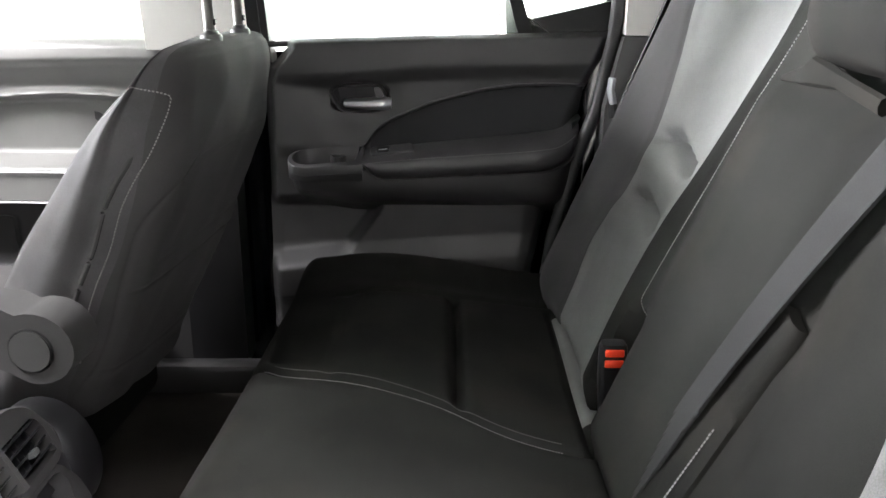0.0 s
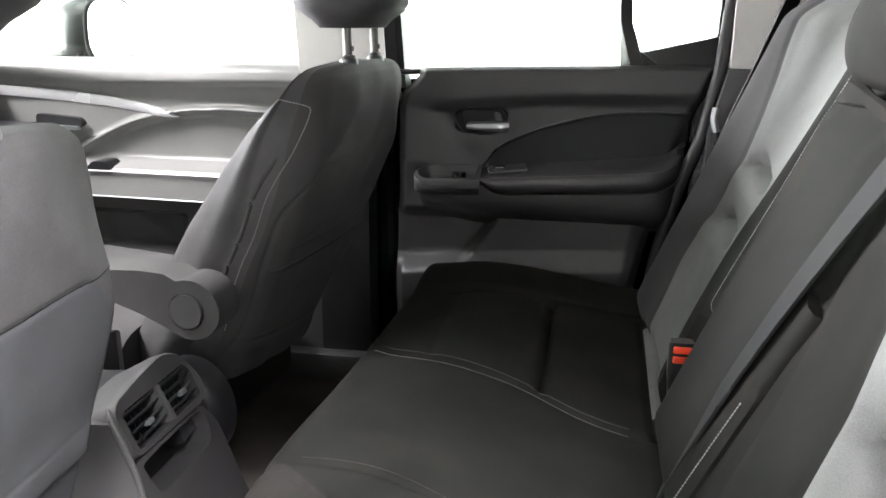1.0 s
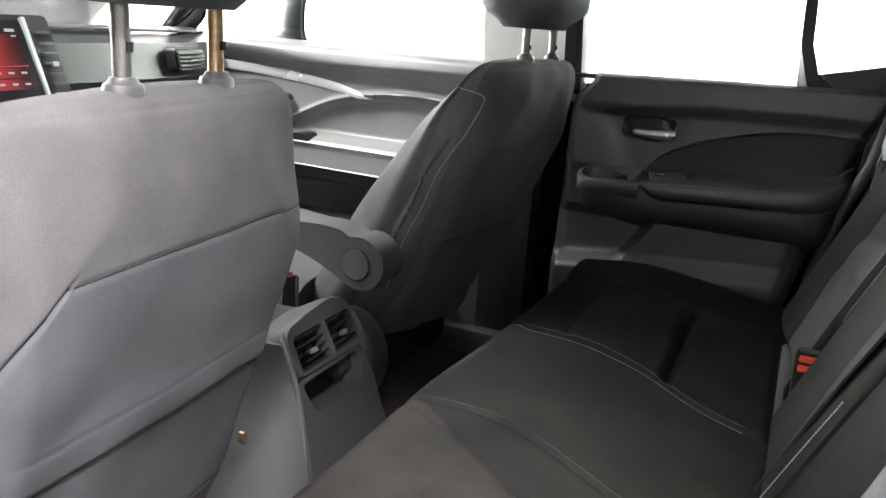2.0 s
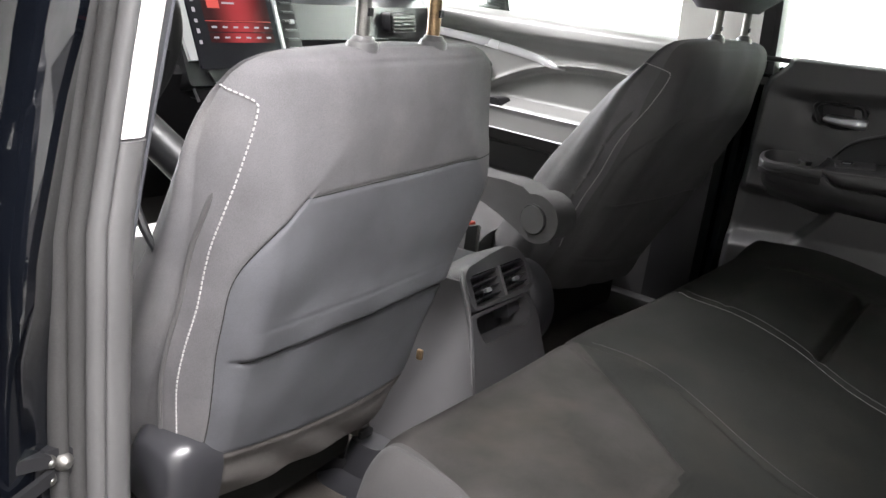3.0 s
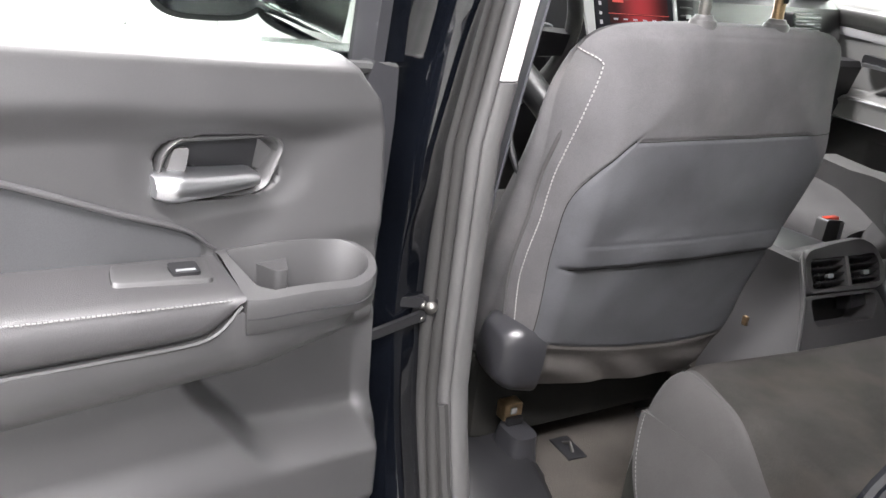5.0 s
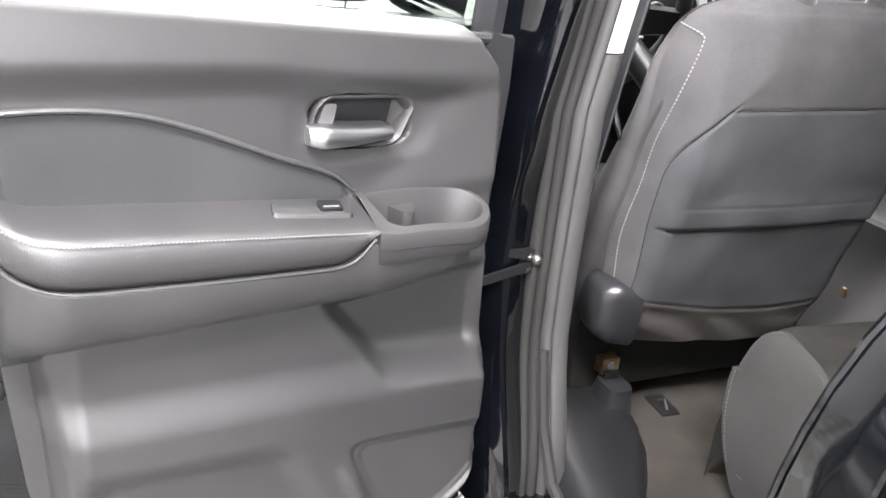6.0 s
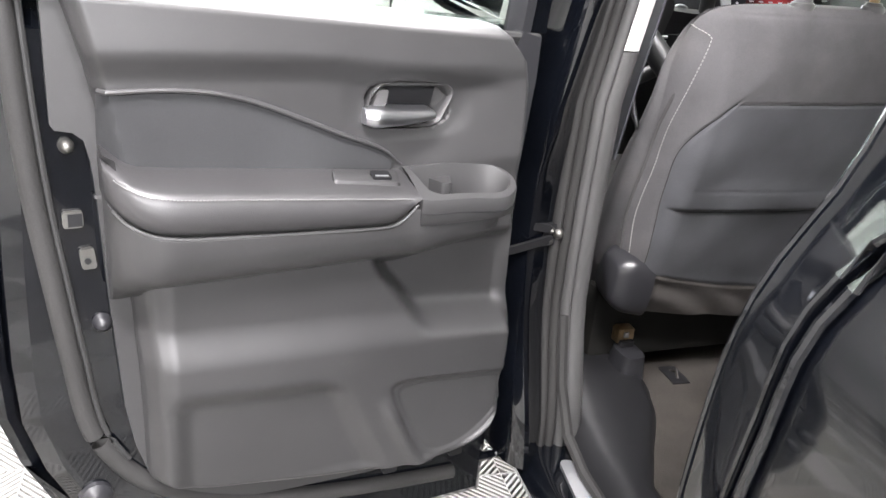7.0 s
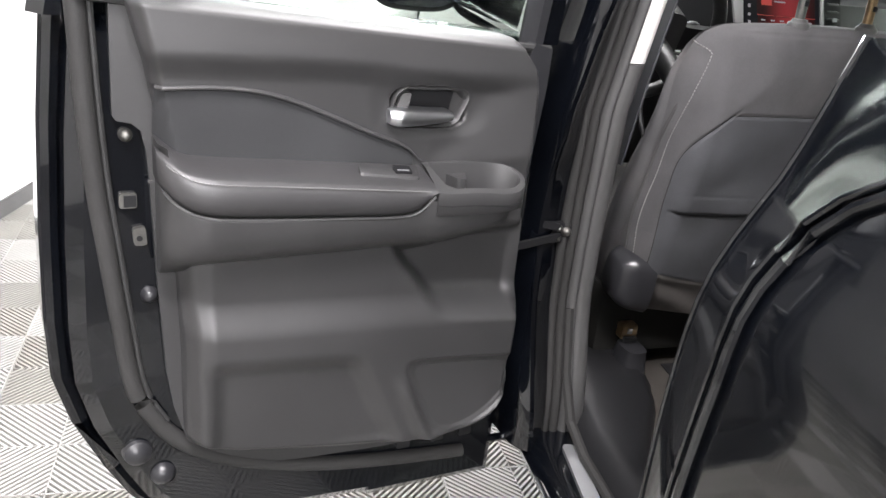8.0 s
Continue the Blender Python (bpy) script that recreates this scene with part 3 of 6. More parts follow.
    add_loft(bm, [[P(u, v, rim(u, v)) for u, v in lip_o], [P(u * 0.2 + a * 0.8, v * 0.2 + b * 0.8, rim(a, b) + 0.0012) for (u, v), (a, b) in zip(lip_o, lip_i)], [P(u, v, rim(u, v) - 0.002) for u, v in lip_i],
                  [P(mid[0] + (u - mid[0]) * 0.94, mid[1] + (v - mid[1]) * 0.93, 0.915) for u, v in lip_i], floor_ring], cap=False)
    bm.faces.new([bm.verts.new(p) for p in floor_ring])
    part("cup_holder", bm, PLASTIC, pod, "recessed cup holder tray")
    part("cup_divider", slab(rounded([(0.234, 0.032), (0.266, 0.032), (0.258, 0.058), (0.247, 0.060)], 0.003, 2), 0.884, 0.943, lambda p, q, d: P(p, q, d), 0.0015), PLASTIC, pod)

    # window switch in a low raised field of the pad
    def deck(u, v):
        zt = pad_top(u)
        return zt + 0.004 + 0.008 * S(pad_depth(u) - 0.02, 0.034, v)
    field = rounded([(0.309, 0.038), (0.392, 0.038), (0.398, 0.060), (0.316, 0.066)], 0.006, 4)
    bm = bmesh.new()
    c = (0.355, 0.050)
    add_loft(bm, [[P(p, q, deck(p, q) - 0.004) for p, q in field], [P(c[0] + (p - c[0]) * 0.96, c[1] + (q - c[1]) * 0.92, deck(p, q) + 0.004) for p, q in field], [P(c[0] + (p - c[0]) * 0.92, c[1] + (q - c[1]) * 0.86, deck(p, q) + 0.0046) for p, q in field]])
    switch = part("switch_panel", bm, PLASTIC, root, "", 50)
    part("window_switch", slab(rounded([(0.325, 0.046), (0.349, 0.046), (0.349, 0.059), (0.325, 0.059)], 0.003, 2), 0.0045, 0.0075, lambda p, q, d: P(p, q, deck(p, q) + d), 0.001), PLASTIC_BLACK, switch)
    part("switch_edge", slab([(0.329, 0.055), (0.345, 0.055), (0.345, 0.0565), (0.329, 0.0565)], 0.0065, 0.0085, lambda p, q, d: P(p, q, deck(p, q) + d)), SILVER, switch)

    # door pull: a slanted bezel round a dark well, with a chrome lever along its lower edge
    def Q(u, v, z):
        return P(u - 0.006, v + 0.0065, z - 0.004)

    ring_o = rounded([(0.3565, 1.019), (0.3485, 1.050), (0.336, 1.0605), (0.252, 1.0575), (0.242, 1.047), (0.2585, 1.012), (0.274, 1.0075), (0.350, 1.0125)], 0.012, 5)
    cu, cz = 0.300, 1.034

    def inset(k, h):
        return [(cu + (u - cu) * k, cz + (z - cz) * h) for u, z in ring_o]

    bm = bmesh.new()
    add_loft(bm, [[Q(u, 0.010, z) for u, z in inset(1.02, 1.03)], [Q(u, 0.0205, z) for u, z in inset(1.02, 1.03)], [Q(u, 0.0222, z) for u, z in inset(0.99, 0.98)], [Q(u, 0.0212, z) for u, z in inset(0.95, 0.91)],
                  [Q(u, 0.013, z) for u, z in inset(0.90, 0.82)], [Q(u, -0.002, z) for u, z in inset(0.86, 0.76)]], cap=False)
    bezel = part("handle_bezel", bm, PLASTIC, root, "", 50)
    part("handle_well", slab(inset(0.84, 0.73), -0.0015, 0.0005, lambda p, q, d: Q(p, d, q)), PLASTIC_BLACK, bezel)
    part("well_cheek", loft([[Q(0.262 + 0.006 * k, 0.0, 1.026 + 0.024 * t), Q(0.254 - 0.010 * t + 0.006 * k, 0.019, 1.022 + 0.030 * t), Q(0.250 - 0.008 * t + 0.006 * k, 0.019, 1.022 + 0.030 * t), Q(0.256 + 0.006 * k, 0.0, 1.026 + 0.024 * t)] for k, t in ((0, 0.0), (-0.4, 0.5), (-0.8, 1.0))]), PLASTIC, bezel)
    rings = []
    for i in range(17):
        t = i / 16
        u = 0.3585 - 0.088 * t
        h = (0.0128 - 0.0062 * t) * (0.72 + 0.28 * S(0, 0.10, t)) * (0.8 + 0.2 * S(1, 0.93, t))
        d = 0.016 * (0.65 + 0.35 * S(0.0, 0.2, t)) - 0.006 * t
        zc = 1.0255 - 0.0015 * math.sin(math.pi * t) - 0.0015 * t
        rings.append([Q(u, 0.016, zc - h), Q(u, 0.019 + d, zc - h), Q(u, 0.0222 + d, zc - h * 0.75), Q(u, 0.0235 + d, zc - h * 0.2), Q(u, 0.0225 + d, zc + h * 0.35), Q(u, 0.0190 + d, zc + h * 0.8), Q(u, 0.010, zc + h)])
    part("door_handle", loft(rings), CHROME, bezel, "chrome inner door handle", 60)
    part("lock_tab", slab(rounded([(0.3465, 1.032), (0.330, 1.033), (0.326, 1.052), (0.339, 1.0525)], 0.003, 3), 0.012, 0.020, lambda p, q, d: Q(p, d, q), 0.0015), PLASTIC_GREY, bezel)

    if near:
        # fittings on the rear edge
        latch = part("latch_plate", slab(rounded([(0.644, 0.904), (0.664, 0.904), (0.664, 0.922), (0.644, 0.922)], 0.004, 3), -0.022, -0.014, lambda p, q, d: P(p, d, q), 0.001), STEEL, root, "zinc plated door latch")
        part("latch_slot", box((0.645, -0.0155, 0.906), (0.659, -0.0130, 0.920)), PLASTIC_BLACK, latch)
        part("striker_plate", slab(rounded([(0.634, 0.856), (0.649, 0.856), (0.651, 0.878), (0.636, 0.880)], 0.004, 3), -0.022, -0.013, lambda p, q, d: P(p, d, q), 0.001), STEEL, root)
        part("plate_bolt", slab(oval(0.643, 0.866, 0.0035, 0.0035, 10), -0.014, -0.011, lambda p, q, d: P(p, d, q)), PLASTIC_BLACK, root)
        for name, u, z, r, m in (("panel_screw", 0.654, 0.992, 0.0075, STEEL), ("rubber_plug", 0.633, 0.788, 0.010, PLASTIC_DARK), ("bump_stop", 0.654, 0.556, 0.018, PLASTIC_DARK), ("bump_stop", 0.622, 0.514, 0.016, PLASTIC_DARK)):
            v0 = -0.030
            bm = bmesh.new()
            add_loft(bm, [[P(p, v0, q) for p, q in oval(u, z, r * 1.15, r * 1.15, 16)], [P(p, v0 + 0.016, q) for p, q in oval(u, z, r, r, 16)], [P(p, v0 + 0.022, q) for p, q in oval(u, z, r * 0.6, r * 0.6, 16)], [P(p, v0 + 0.024, q) for p, q in oval(u, z, r * 0.25, r * 0.25, 16)]])
            part(name, bm, m, root)
        # bare metal lip and bracket work at the bottom
        part("bottom_lip", tube([P(0.05 + 0.57 * i / 12, -0.030, 0.437 + 0.042 * i / 12) for i in range(13)], 0.007, 6), PAINT, root)
        for u in (0.14, 0.19, 0.25):
            part("drain_plug", slab(rounded([(u, 0.475), (u + 0.022, 0.475), (u + 0.022, 0.490), (u, 0.490)], 0.003, 2), -0.03, -0.010, lambda p, q, d: P(p, d, q), 0.001), PLASTIC_BLACK, root)
        # hinge and check strap
        for z in (0.60, 0.962):
            part("hinge", box((0.0, -0.100, z - 0.020), (0.045, -0.068, z + 0.020), 0.005), PLASTIC_BLACK, root)
        # flat flange behind the panel's rear edge, notched round the screw
        flange = [(0.56, 1.145), (0.667, 1.150), (0.668, 1.016), (0.664, 1.010), (0.648, 1.007), (0.638, 0.998), (0.633, 0.975), (0.630, 0.94), (0.624, 0.80), (0.616, 0.677), (0.607, 0.62), (0.592, 0.57), (0.565, 0.532), (0.51, 0.507), (0.42, 0.496), (0.30, 0.488), (0.17, 0.490), (0.13, 0.52), (0.125, 0.60), (0.20, 0.60), (0.42, 0.62), (0.52, 1.0)]
        part("panel_flange", slab(flange, -0.026, -0.010, lambda p, q, d: P(p, d, q), 0.002), PLASTIC, root)
        front = [(0.112, 0.90), (0.135, 0.90), (0.135, 1.09), (0.128, 1.108), (0.100, 1.100), (0.100, 1.05)]
        part("front_flange", slab(front, -0.022, 0.000, lambda p, q, d: P(p, d, q), 0.003), PLASTIC_DARK, root)
        part("flange_step", slab([(0.612, 0.936), (0.632, 0.936), (0.632, 0.939), (0.612, 0.939)], -0.012, -0.0085, lambda p, q, d: P(p, d, q)), PLASTIC_GREY, root)
    return root


near_door = rear_door(True)
SILL_LINE[:] = [1.134, 0.032]
far_door = rear_door(False)


# ---- truck shell ----
truck = thing("truck_body", "black crew cab pickup body with pale headliner and dark carpet", "pickup truck")
part("floor_pan", box((-1.35, -0.74, 0.38), (0.80, 0.76, 0.45), 0.01), CARPET, truck, "black carpeted cabin floor")
part("tunnel", loft([[(x, -0.15, 0.44), (x, -0.11, 0.50), (x, 0.09, 0.50), (x, 0.13, 0.44)] for x in (-1.3, -0.3, 0.2)]), CARPET, truck)
part("roof", box((-0.85, -0.70, 1.70), (0.78, 0.72, 1.76), 0.03), PAINT, truck)
part("headliner", box((-0.84, -0.68, 1.665), (0.76, 0.70, 1.698), 0.01), HEADLINER, truck, "pale woven headliner")
for y in (-0.69, 0.71):
    part("roof_rail", box((-0.85, y - 0.05, 1.62), (0.78, y + 0.05, 1.72), 0.02), PAINT, truck)
    part("a_pillar", tube([(-1.42, y * 1.16, 1.08), (-1.1, y * 1.08, 1.40), (-0.80, y, 1.68)], 0.045, 10), PAINT, truck)
g = part("windscreen", loft([[(-1.62, -0.74, 1.12), (-1.62, 0.76, 1.12), (-1.625, 0.76, 1.12), (-1.625, -0.74, 1.12)], [(-0.86, -0.64, 1.69), (-0.86, 0.66, 1.69), (-0.865, 0.66, 1.69), (-0.865, -0.64, 1.69)]]), GLASS, truck)
g.visible_shadow = False
part("cowl", box((-1.75, -0.85, 0.5), (-1.50, 0.87, 1.08), 0.03), PLASTIC_BLACK, truck)
part("bonnet", box((-2.75, -0.85, 0.55), (-1.6, 0.87, 1.06), 0.08, 4), PAINT, truck)
part("rear_bulkhead", box((0.70, -0.98, 0.40), (0.78, 0.92, 1.18), 0.01), PLASTIC, truck)
# unseen pane, tinted near black to keep rear light off the passenger seat
part("rear_window", box((0.72, -0.6, 1.18), (0.726, 0.62, 1.64)), GLASS_TINT, truck, "dark tinted rear window")
for y0, y1 in ((0.62, 0.92),):
    part("rear_pillar", loft([[(0.62, y0, 1.16), (0.80, y0, 1.16), (0.80, y1, 1.16), (0.62, y1, 1.16)], [(0.60, y0 * 0.9 if y0 < 0 else y0, 1.70), (0.78, y0 * 0.9 if y0 < 0 else y0, 1.70), (0.78, y1 if y0 < 0 else y1 * 0.9, 1.70), (0.60, y1 if y0 < 0 else y1 * 0.9, 1.70)]]), PAINT, truck)

# far pillars
# lower trim blacker than the near pillar's grey, shade put into its colour
part("far_pillar_trim", loft([[(-0.40, 0.745, z), (-0.33, 0.735, z), (-0.29, 0.75, z), (-0.29, 0.82, z), (-0.40, 0.82, z)] for z in (0.45, 0.8, 1.12)] ), PLASTIC_BLACK, truck)
part("far_pillar_upper", loft([[(-0.43 - 0.02 * k, 0.735 - 0.05 * k, z), (-0.265 - 0.02 * k, 0.725 - 0.05 * k, z), (-0.25 - 0.02 * k, 0.76 - 0.05 * k, z), (-0.43 - 0.02 * k, 0.80 - 0.05 * k, z)] for k, z in ((0, 1.118), (0.5, 1.38), (1, 1.68))]), HEADLINER, truck, "pale upper pillar trim")
part("far_pillar_paint", loft([[(-0.41 - 0.02 * k, 0.84 - 0.06 * k, z), (-0.27 - 0.02 * k, 0.84 - 0.06 * k, z), (-0.27 - 0.02 * k, 0.90 - 0.06 * k, z), (-0.41 - 0.02 * k, 0.90 - 0.06 * k, z)] for k, z in ((0, 0.4), (0, 1.118), (0.5, 1.38), (1, 1.68))]), PAINT, truck)
part("far_quarter_trim", loft([[(0.385, 0.70, 0.62), (0.70, 0.70, 0.62), (0.70, 0.80, 0.62), (0.395, 0.80, 0.62)], [(0.395, 0.70, 1.02), (0.70, 0.69, 1.02), (0.70, 0.80, 1.02), (0.40, 0.80, 1.02)], [(0.425, 0.715, 1.146), (0.70, 0.70, 1.146), (0.70, 0.80, 1.146), (0.430, 0.80, 1.146)]]), PLASTIC_GREY, truck)
part("far_quarter_upper", loft([[(0.427, 0.715, 1.148), (0.70, 0.70, 1.148), (0.70, 0.80, 1.148), (0.432, 0.80, 1.148)], [(0.425, 0.705, 1.30), (0.70, 0.69, 1.30), (0.70, 0.79, 1.30), (0.435, 0.79, 1.30)], [(0.46, 0.65, 1.68), (0.70, 0.63, 1.68), (0.70, 0.73, 1.68), (0.47, 0.73, 1.68)]]), HEADLINER, truck, "pale upper quarter trim")
part("far_jamb", box((0.37, 0.795, 0.40), (0.72, 0.93, 1.13), 0.01), PAINT, truck)
part("far_jamb_upper", loft([[(0.445, 0.80, 1.12), (0.72, 0.80, 1.12), (0.72, 0.93, 1.12), (0.52, 0.93, 1.12)], [(0.475, 0.70, 1.68), (0.72, 0.70, 1.68), (0.72, 0.80, 1.68), (0.53, 0.80, 1.68)]]), PAINT, truck)
part("far_jamb_seal", tube([(0.300, 0.755, 0.60), (0.318, 0.755, 0.76), (0.357, 0.755, 0.92), (0.390, 0.755, 1.01), (0.414, 0.755, 1.14), (0.424, 0.74, 1.30), (0.44, 0.69, 1.66)], 0.013, 10), RUBBER, truck)

# near pillar: outer skin, painted jamb, seal, inner trim
def pillar(z):
    """Inward lean and rearward drift of the near pillar with height."""
    return 0.045 * S(0.70, 0.46, z) + 0.03 * S(1.1, 1.7, z), 0.15 * max(0.0, z - 1.0) - 0.008 * bell(z, 0.75, 0.3)
ZS = [0.44, 0.47, 0.50, 0.54, 0.58, 0.62, 0.68, 0.76, 0.86, 0.95, 1.0, 1.08, 1.15, 1.25, 1.38, 1.52, 1.68]
def pillar_piece(name, profile, mat, label="", zs=ZS, sharp=75):
    rings = []
    for z in zs:
        bk, ot = pillar(z)
        rings.append([(x + bk, y + ot, z) for x, y in profile])
    return part(name, loft(rings), mat, truck, label, sharp)
FLANGE = [(0.44, 0.02), (0.60, 0.002), (0.645, -0.002), (0.72, -0.012), (0.79, -0.026), (0.84, -0.024), (0.90, -0.016), (0.96, 0.004), (1.04, 0.012), (1.126, 0.020), (1.18, 0.030), (1.70, 0.030)]
rings = []
for z in [0.44 + 1.24 * i / 60 for i in range(61)]:
    bk, ot = pillar(z)
    e = smooth_interp(FLANGE, z)
    profile = [(-0.47, -0.955), (-0.33 + e, -0.958), (-0.272 + e, -0.946), (-0.254 + e, -0.934), (-0.246 + e, -0.922), (-0.248 + e, -0.914), (-0.256 + e * 0.8, -0.908), (-0.270 + e * 0.5, -0.892), (-0.288 + e * 0.2, -0.872), (-0.294, -0.862), (-0.296, -0.850), (-0.47, -0.80)]
    rings.append([(x + bk, y + ot, z) for x, y in profile])
part("near_pillar_skin", loft(rings), PAINT, truck, "glossy black painted door pillar", 40)
pillar_piece("pillar_seal", [(-0.300, -0.876), (-0.289, -0.880), (-0.281, -0.877), (-0.278, -0.871), (-0.280, -0.866), (-0.287, -0.863), (-0.300, -0.864)], RUBBER_GREY, "grey rubber pillar seal")
pillar_piece("pillar_seal_lip", [(-0.300, -0.863), (-0.285, -0.865), (-0.278, -0.861), (-0.276, -0.856), (-0.278, -0.851), (-0.285, -0.848), (-0.300, -0.848)], RUBBER_GREY)
LOWER = [z for z in ZS if z < 1.05] + [1.072]
UPPER = [1.074] + [z for z in ZS if z > 1.1]
pillar_piece("trim_edge", [(-0.300, -0.847), (-0.282, -0.848), (-0.2755, -0.843), (-0.2735, -0.838), (-0.2745, -0.834), (-0.281, -0.8325), (-0.300, -0.832)], PLASTIC_GREY)
pillar_piece("near_pillar_trim", [(-0.300, -0.833), (-0.279, -0.833), (-0.2745, -0.830), (-0.274, -0.816), (-0.278, -0.807), (-0.290, -0.801), (-0.42, -0.796), (-0.42, -0.83)], PLASTIC_GREY, "grey plastic lower pillar trim", LOWER)
pillar_piece("near_pillar_upper", [(-0.300, -0.8325), (-0.282, -0.832), (-0.2785, -0.829), (-0.278, -0.814), (-0.282, -0.806), (-0.292, -0.800), (-0.42, -0.795), (-0.42, -0.83)], HEADLINER, "pale upper pillar trim", UPPER)

# far sill
part("far_rocker", box((-1.3, 0.74, 0.30), (0.45, 0.93, 0.49), 0.02), PAINT, truck)
part("far_sill_trim", box((-1.3, 0.70, 0.44), (0.45, 0.745, 0.51), 0.012), PLASTIC, truck)

# near sill
part("rocker", loft([[(x, -0.80, 0.30), (x, -0.845, 0.30), (x, -0.885, 0.36), (x, -0.916, 0.40), (x, -0.925, 0.424), (x, -0.915, 0.436), (x, -0.88, 0.440), (x, -0.80, 0.440)] for x in (-1.3, -0.2, 0.45)]), PAINT, truck, "glossy black rocker panel", 60)
part("sill_seal", tube([(-0.275, -0.852, 0.66), (-0.25, -0.848, 0.55), (-0.21, -0.842, 0.475), (-0.14, -0.84, 0.452), (0.1, -0.838, 0.448), (0.35, -0.84, 0.452)], 0.009, 8), RUBBER_GREY, truck)
part("sill_plate", slab(rounded([(-0.188, -0.862), (-0.184, -0.838), (0.10, -0.862), (0.10, -0.892)], 0.012, 4), 0.439, 0.447, lambda p, q, d: (p, q, d), 0.002), SILVER, truck, "bright metal sill plate")
SILL = [(-0.42, 0.50, -0.66), (-0.33, 0.497, -0.645), (-0.26, 0.488, -0.66), (-0.19, 0.472, -0.70), (-0.10, 0.464, -0.745), (0.05, 0.462, -0.75), (0.40, 0.462, -0.75)]
part("sill_trim", loft([[(x, -0.828, 0.44), (x, -0.812, zt - 0.008), (x, -0.79, zt), (x, yi - 0.02, zt + 0.004), (x, yi, zt - 0.012), (x, yi + 0.012, 0.44)] for x, zt, yi in SILL]), PLASTIC_BLACK, truck, "scuffed black plastic sill trim", 50)

# rear quarter: dog-leg of the door opening and bed side
EDGE = [(0.400, 0.40), (0.388, 0.60), (0.385, 0.72), (0.384, 0.82), (0.386, 0.90), (0.395, 0.995), (0.407, 1.042), (0.428, 1.085), (0.463, 1.143), (0.506, 1.246)]
LINE = [(0.440, 0.40), (0.434, 0.60), (0.434, 0.72), (0.437, 0.82), (0.442, 0.90), (0.453, 0.990), (0.461, 1.043), (0.486, 1.09), (0.530, 1.142), (0.62, 1.20)]
def tumble(z):
    """Inward lean of the body side, with a body line at shoulder height."""
    return 0.26 * max(0.0, z - 1.035) + 0.07 * max(0.0, 1.0 - z)
def finer(table):
    """The outline at thirty even steps of height, on a smooth curve."""
    pairs = [(z, x) for x, z in table]
    a, b = pairs[0][0], pairs[-1][0]
    return [(smooth_interp(pairs, a + (b - a) * i / 30), a + (b - a) * i / 30) for i in range(31)]
EDGE, LINE = finer(EDGE), finer(LINE)
EDGE = [(x - 1.25 * tumble(z), z - 0.4 * tumble(z)) for x, z in EDGE]
LINE = [(x - 1.25 * tumble(z), z - 0.4 * tumble(z)) for x, z in LINE]
bm = bmesh.new()
rings = []
for (xe, ze), (xl, zl) in zip(EDGE, LINE):
    n = 10
    ring = []
    for j in range(n + 1):
        t = j / n
        x, z = xe + (xl - xe) * t, ze + (zl - ze) * t
        ring.append((x, -1.068 - 0.008 * t + 0.004 * math.sin(math.pi * t) + tumble(z), z))
    ring += [(xl + 0.02, -1.0 + tumble(zl), zl), (xe + 0.07, -0.88 + 0.5 * tumble(ze), ze), (xe + 0.012, -1.0 + tumble(ze), ze), (xe + 0.003, -1.055 + tumble(ze), ze)]
    rings.append(ring)
add_loft(bm, rings)
part("door_jamb", bm, PAINT, truck, "glossy black door jamb", 50)
bm = bmesh.new()
rings = []
for i, (xl, zl) in enumerate(LINE):
    ring = [(xl + 0.010, -1.02 + tumble(zl), zl - 0.002)]
    for j in range(12):
        t = j / 11
        x = xl + 0.010 + (1.9 - xl) * t
        z = zl + (zl * 0.985 - zl) * t
        ring.append((x, -1.075 - 0.008 * S(0, 0.25, t) - 0.004 * S(0.0, 0.012, t) + tumble(z), z))
    ring.append((1.9, -0.94, zl))
    rings.append(ring)
add_loft(bm, rings)
part("bed_side", bm, PAINT, truck, "glossy black bed side panel", 50)
part("quarter_seal", tube([(x + 0.003, -1.062 + tumble(z), z) for x, z in LINE], 0.007, 8), RUBBER, truck)
for off, y0, r in ((0.013, -1.080, 0.004), (-0.004, -1.075, 0.003)):
    part("quarter_lip", tube([(x + off, y0 + tumble(z), z) for x, z in LINE], r, 8), PAINT, truck)
part("jamb_lip", tube([(x + 0.002, -1.067 + tumble(z), z) for x, z in EDGE], 0.003, 8), PAINT, truck)
part("quarter_inner", loft([[(0.40, -0.90, 0.5), (0.70, -0.90, 0.5), (0.70, -0.66, 0.5), (0.40, -0.70, 0.5)], [(0.42, -0.90, 0.95), (0.70, -0.90, 0.95), (0.70, -0.68, 0.95), (0.43, -0.72, 0.95)], [(0.46, -0.90, 1.2), (0.72, -0.90, 1.2), (0.72, -0.68, 1.2), (0.53, -0.72, 1.2)], [(0.52, -0.80, 1.68), (0.72, -0.80, 1.68), (0.72, -0.6, 1.68), (0.56, -0.63, 1.68)]]), PLASTIC, truck)
part("quarter_upper_skin", loft([[(0.448, -1.012, 1.225), (0.56, -1.03, 1.185), (0.85, -1.03, 1.18), (0.85, -0.90, 1.20), (0.53, -0.90, 1.235)], [(0.485, -0.965, 1.36), (0.60, -0.98, 1.36), (0.82, -0.98, 1.36), (0.82, -0.88, 1.36), (0.53, -0.88, 1.36)], [(0.53, -0.86, 1.68), (0.64, -0.87, 1.68), (0.80, -0.87, 1.68), (0.80, -0.72, 1.68), (0.55, -0.74, 1.68)]]), PAINT, truck, "", 50)

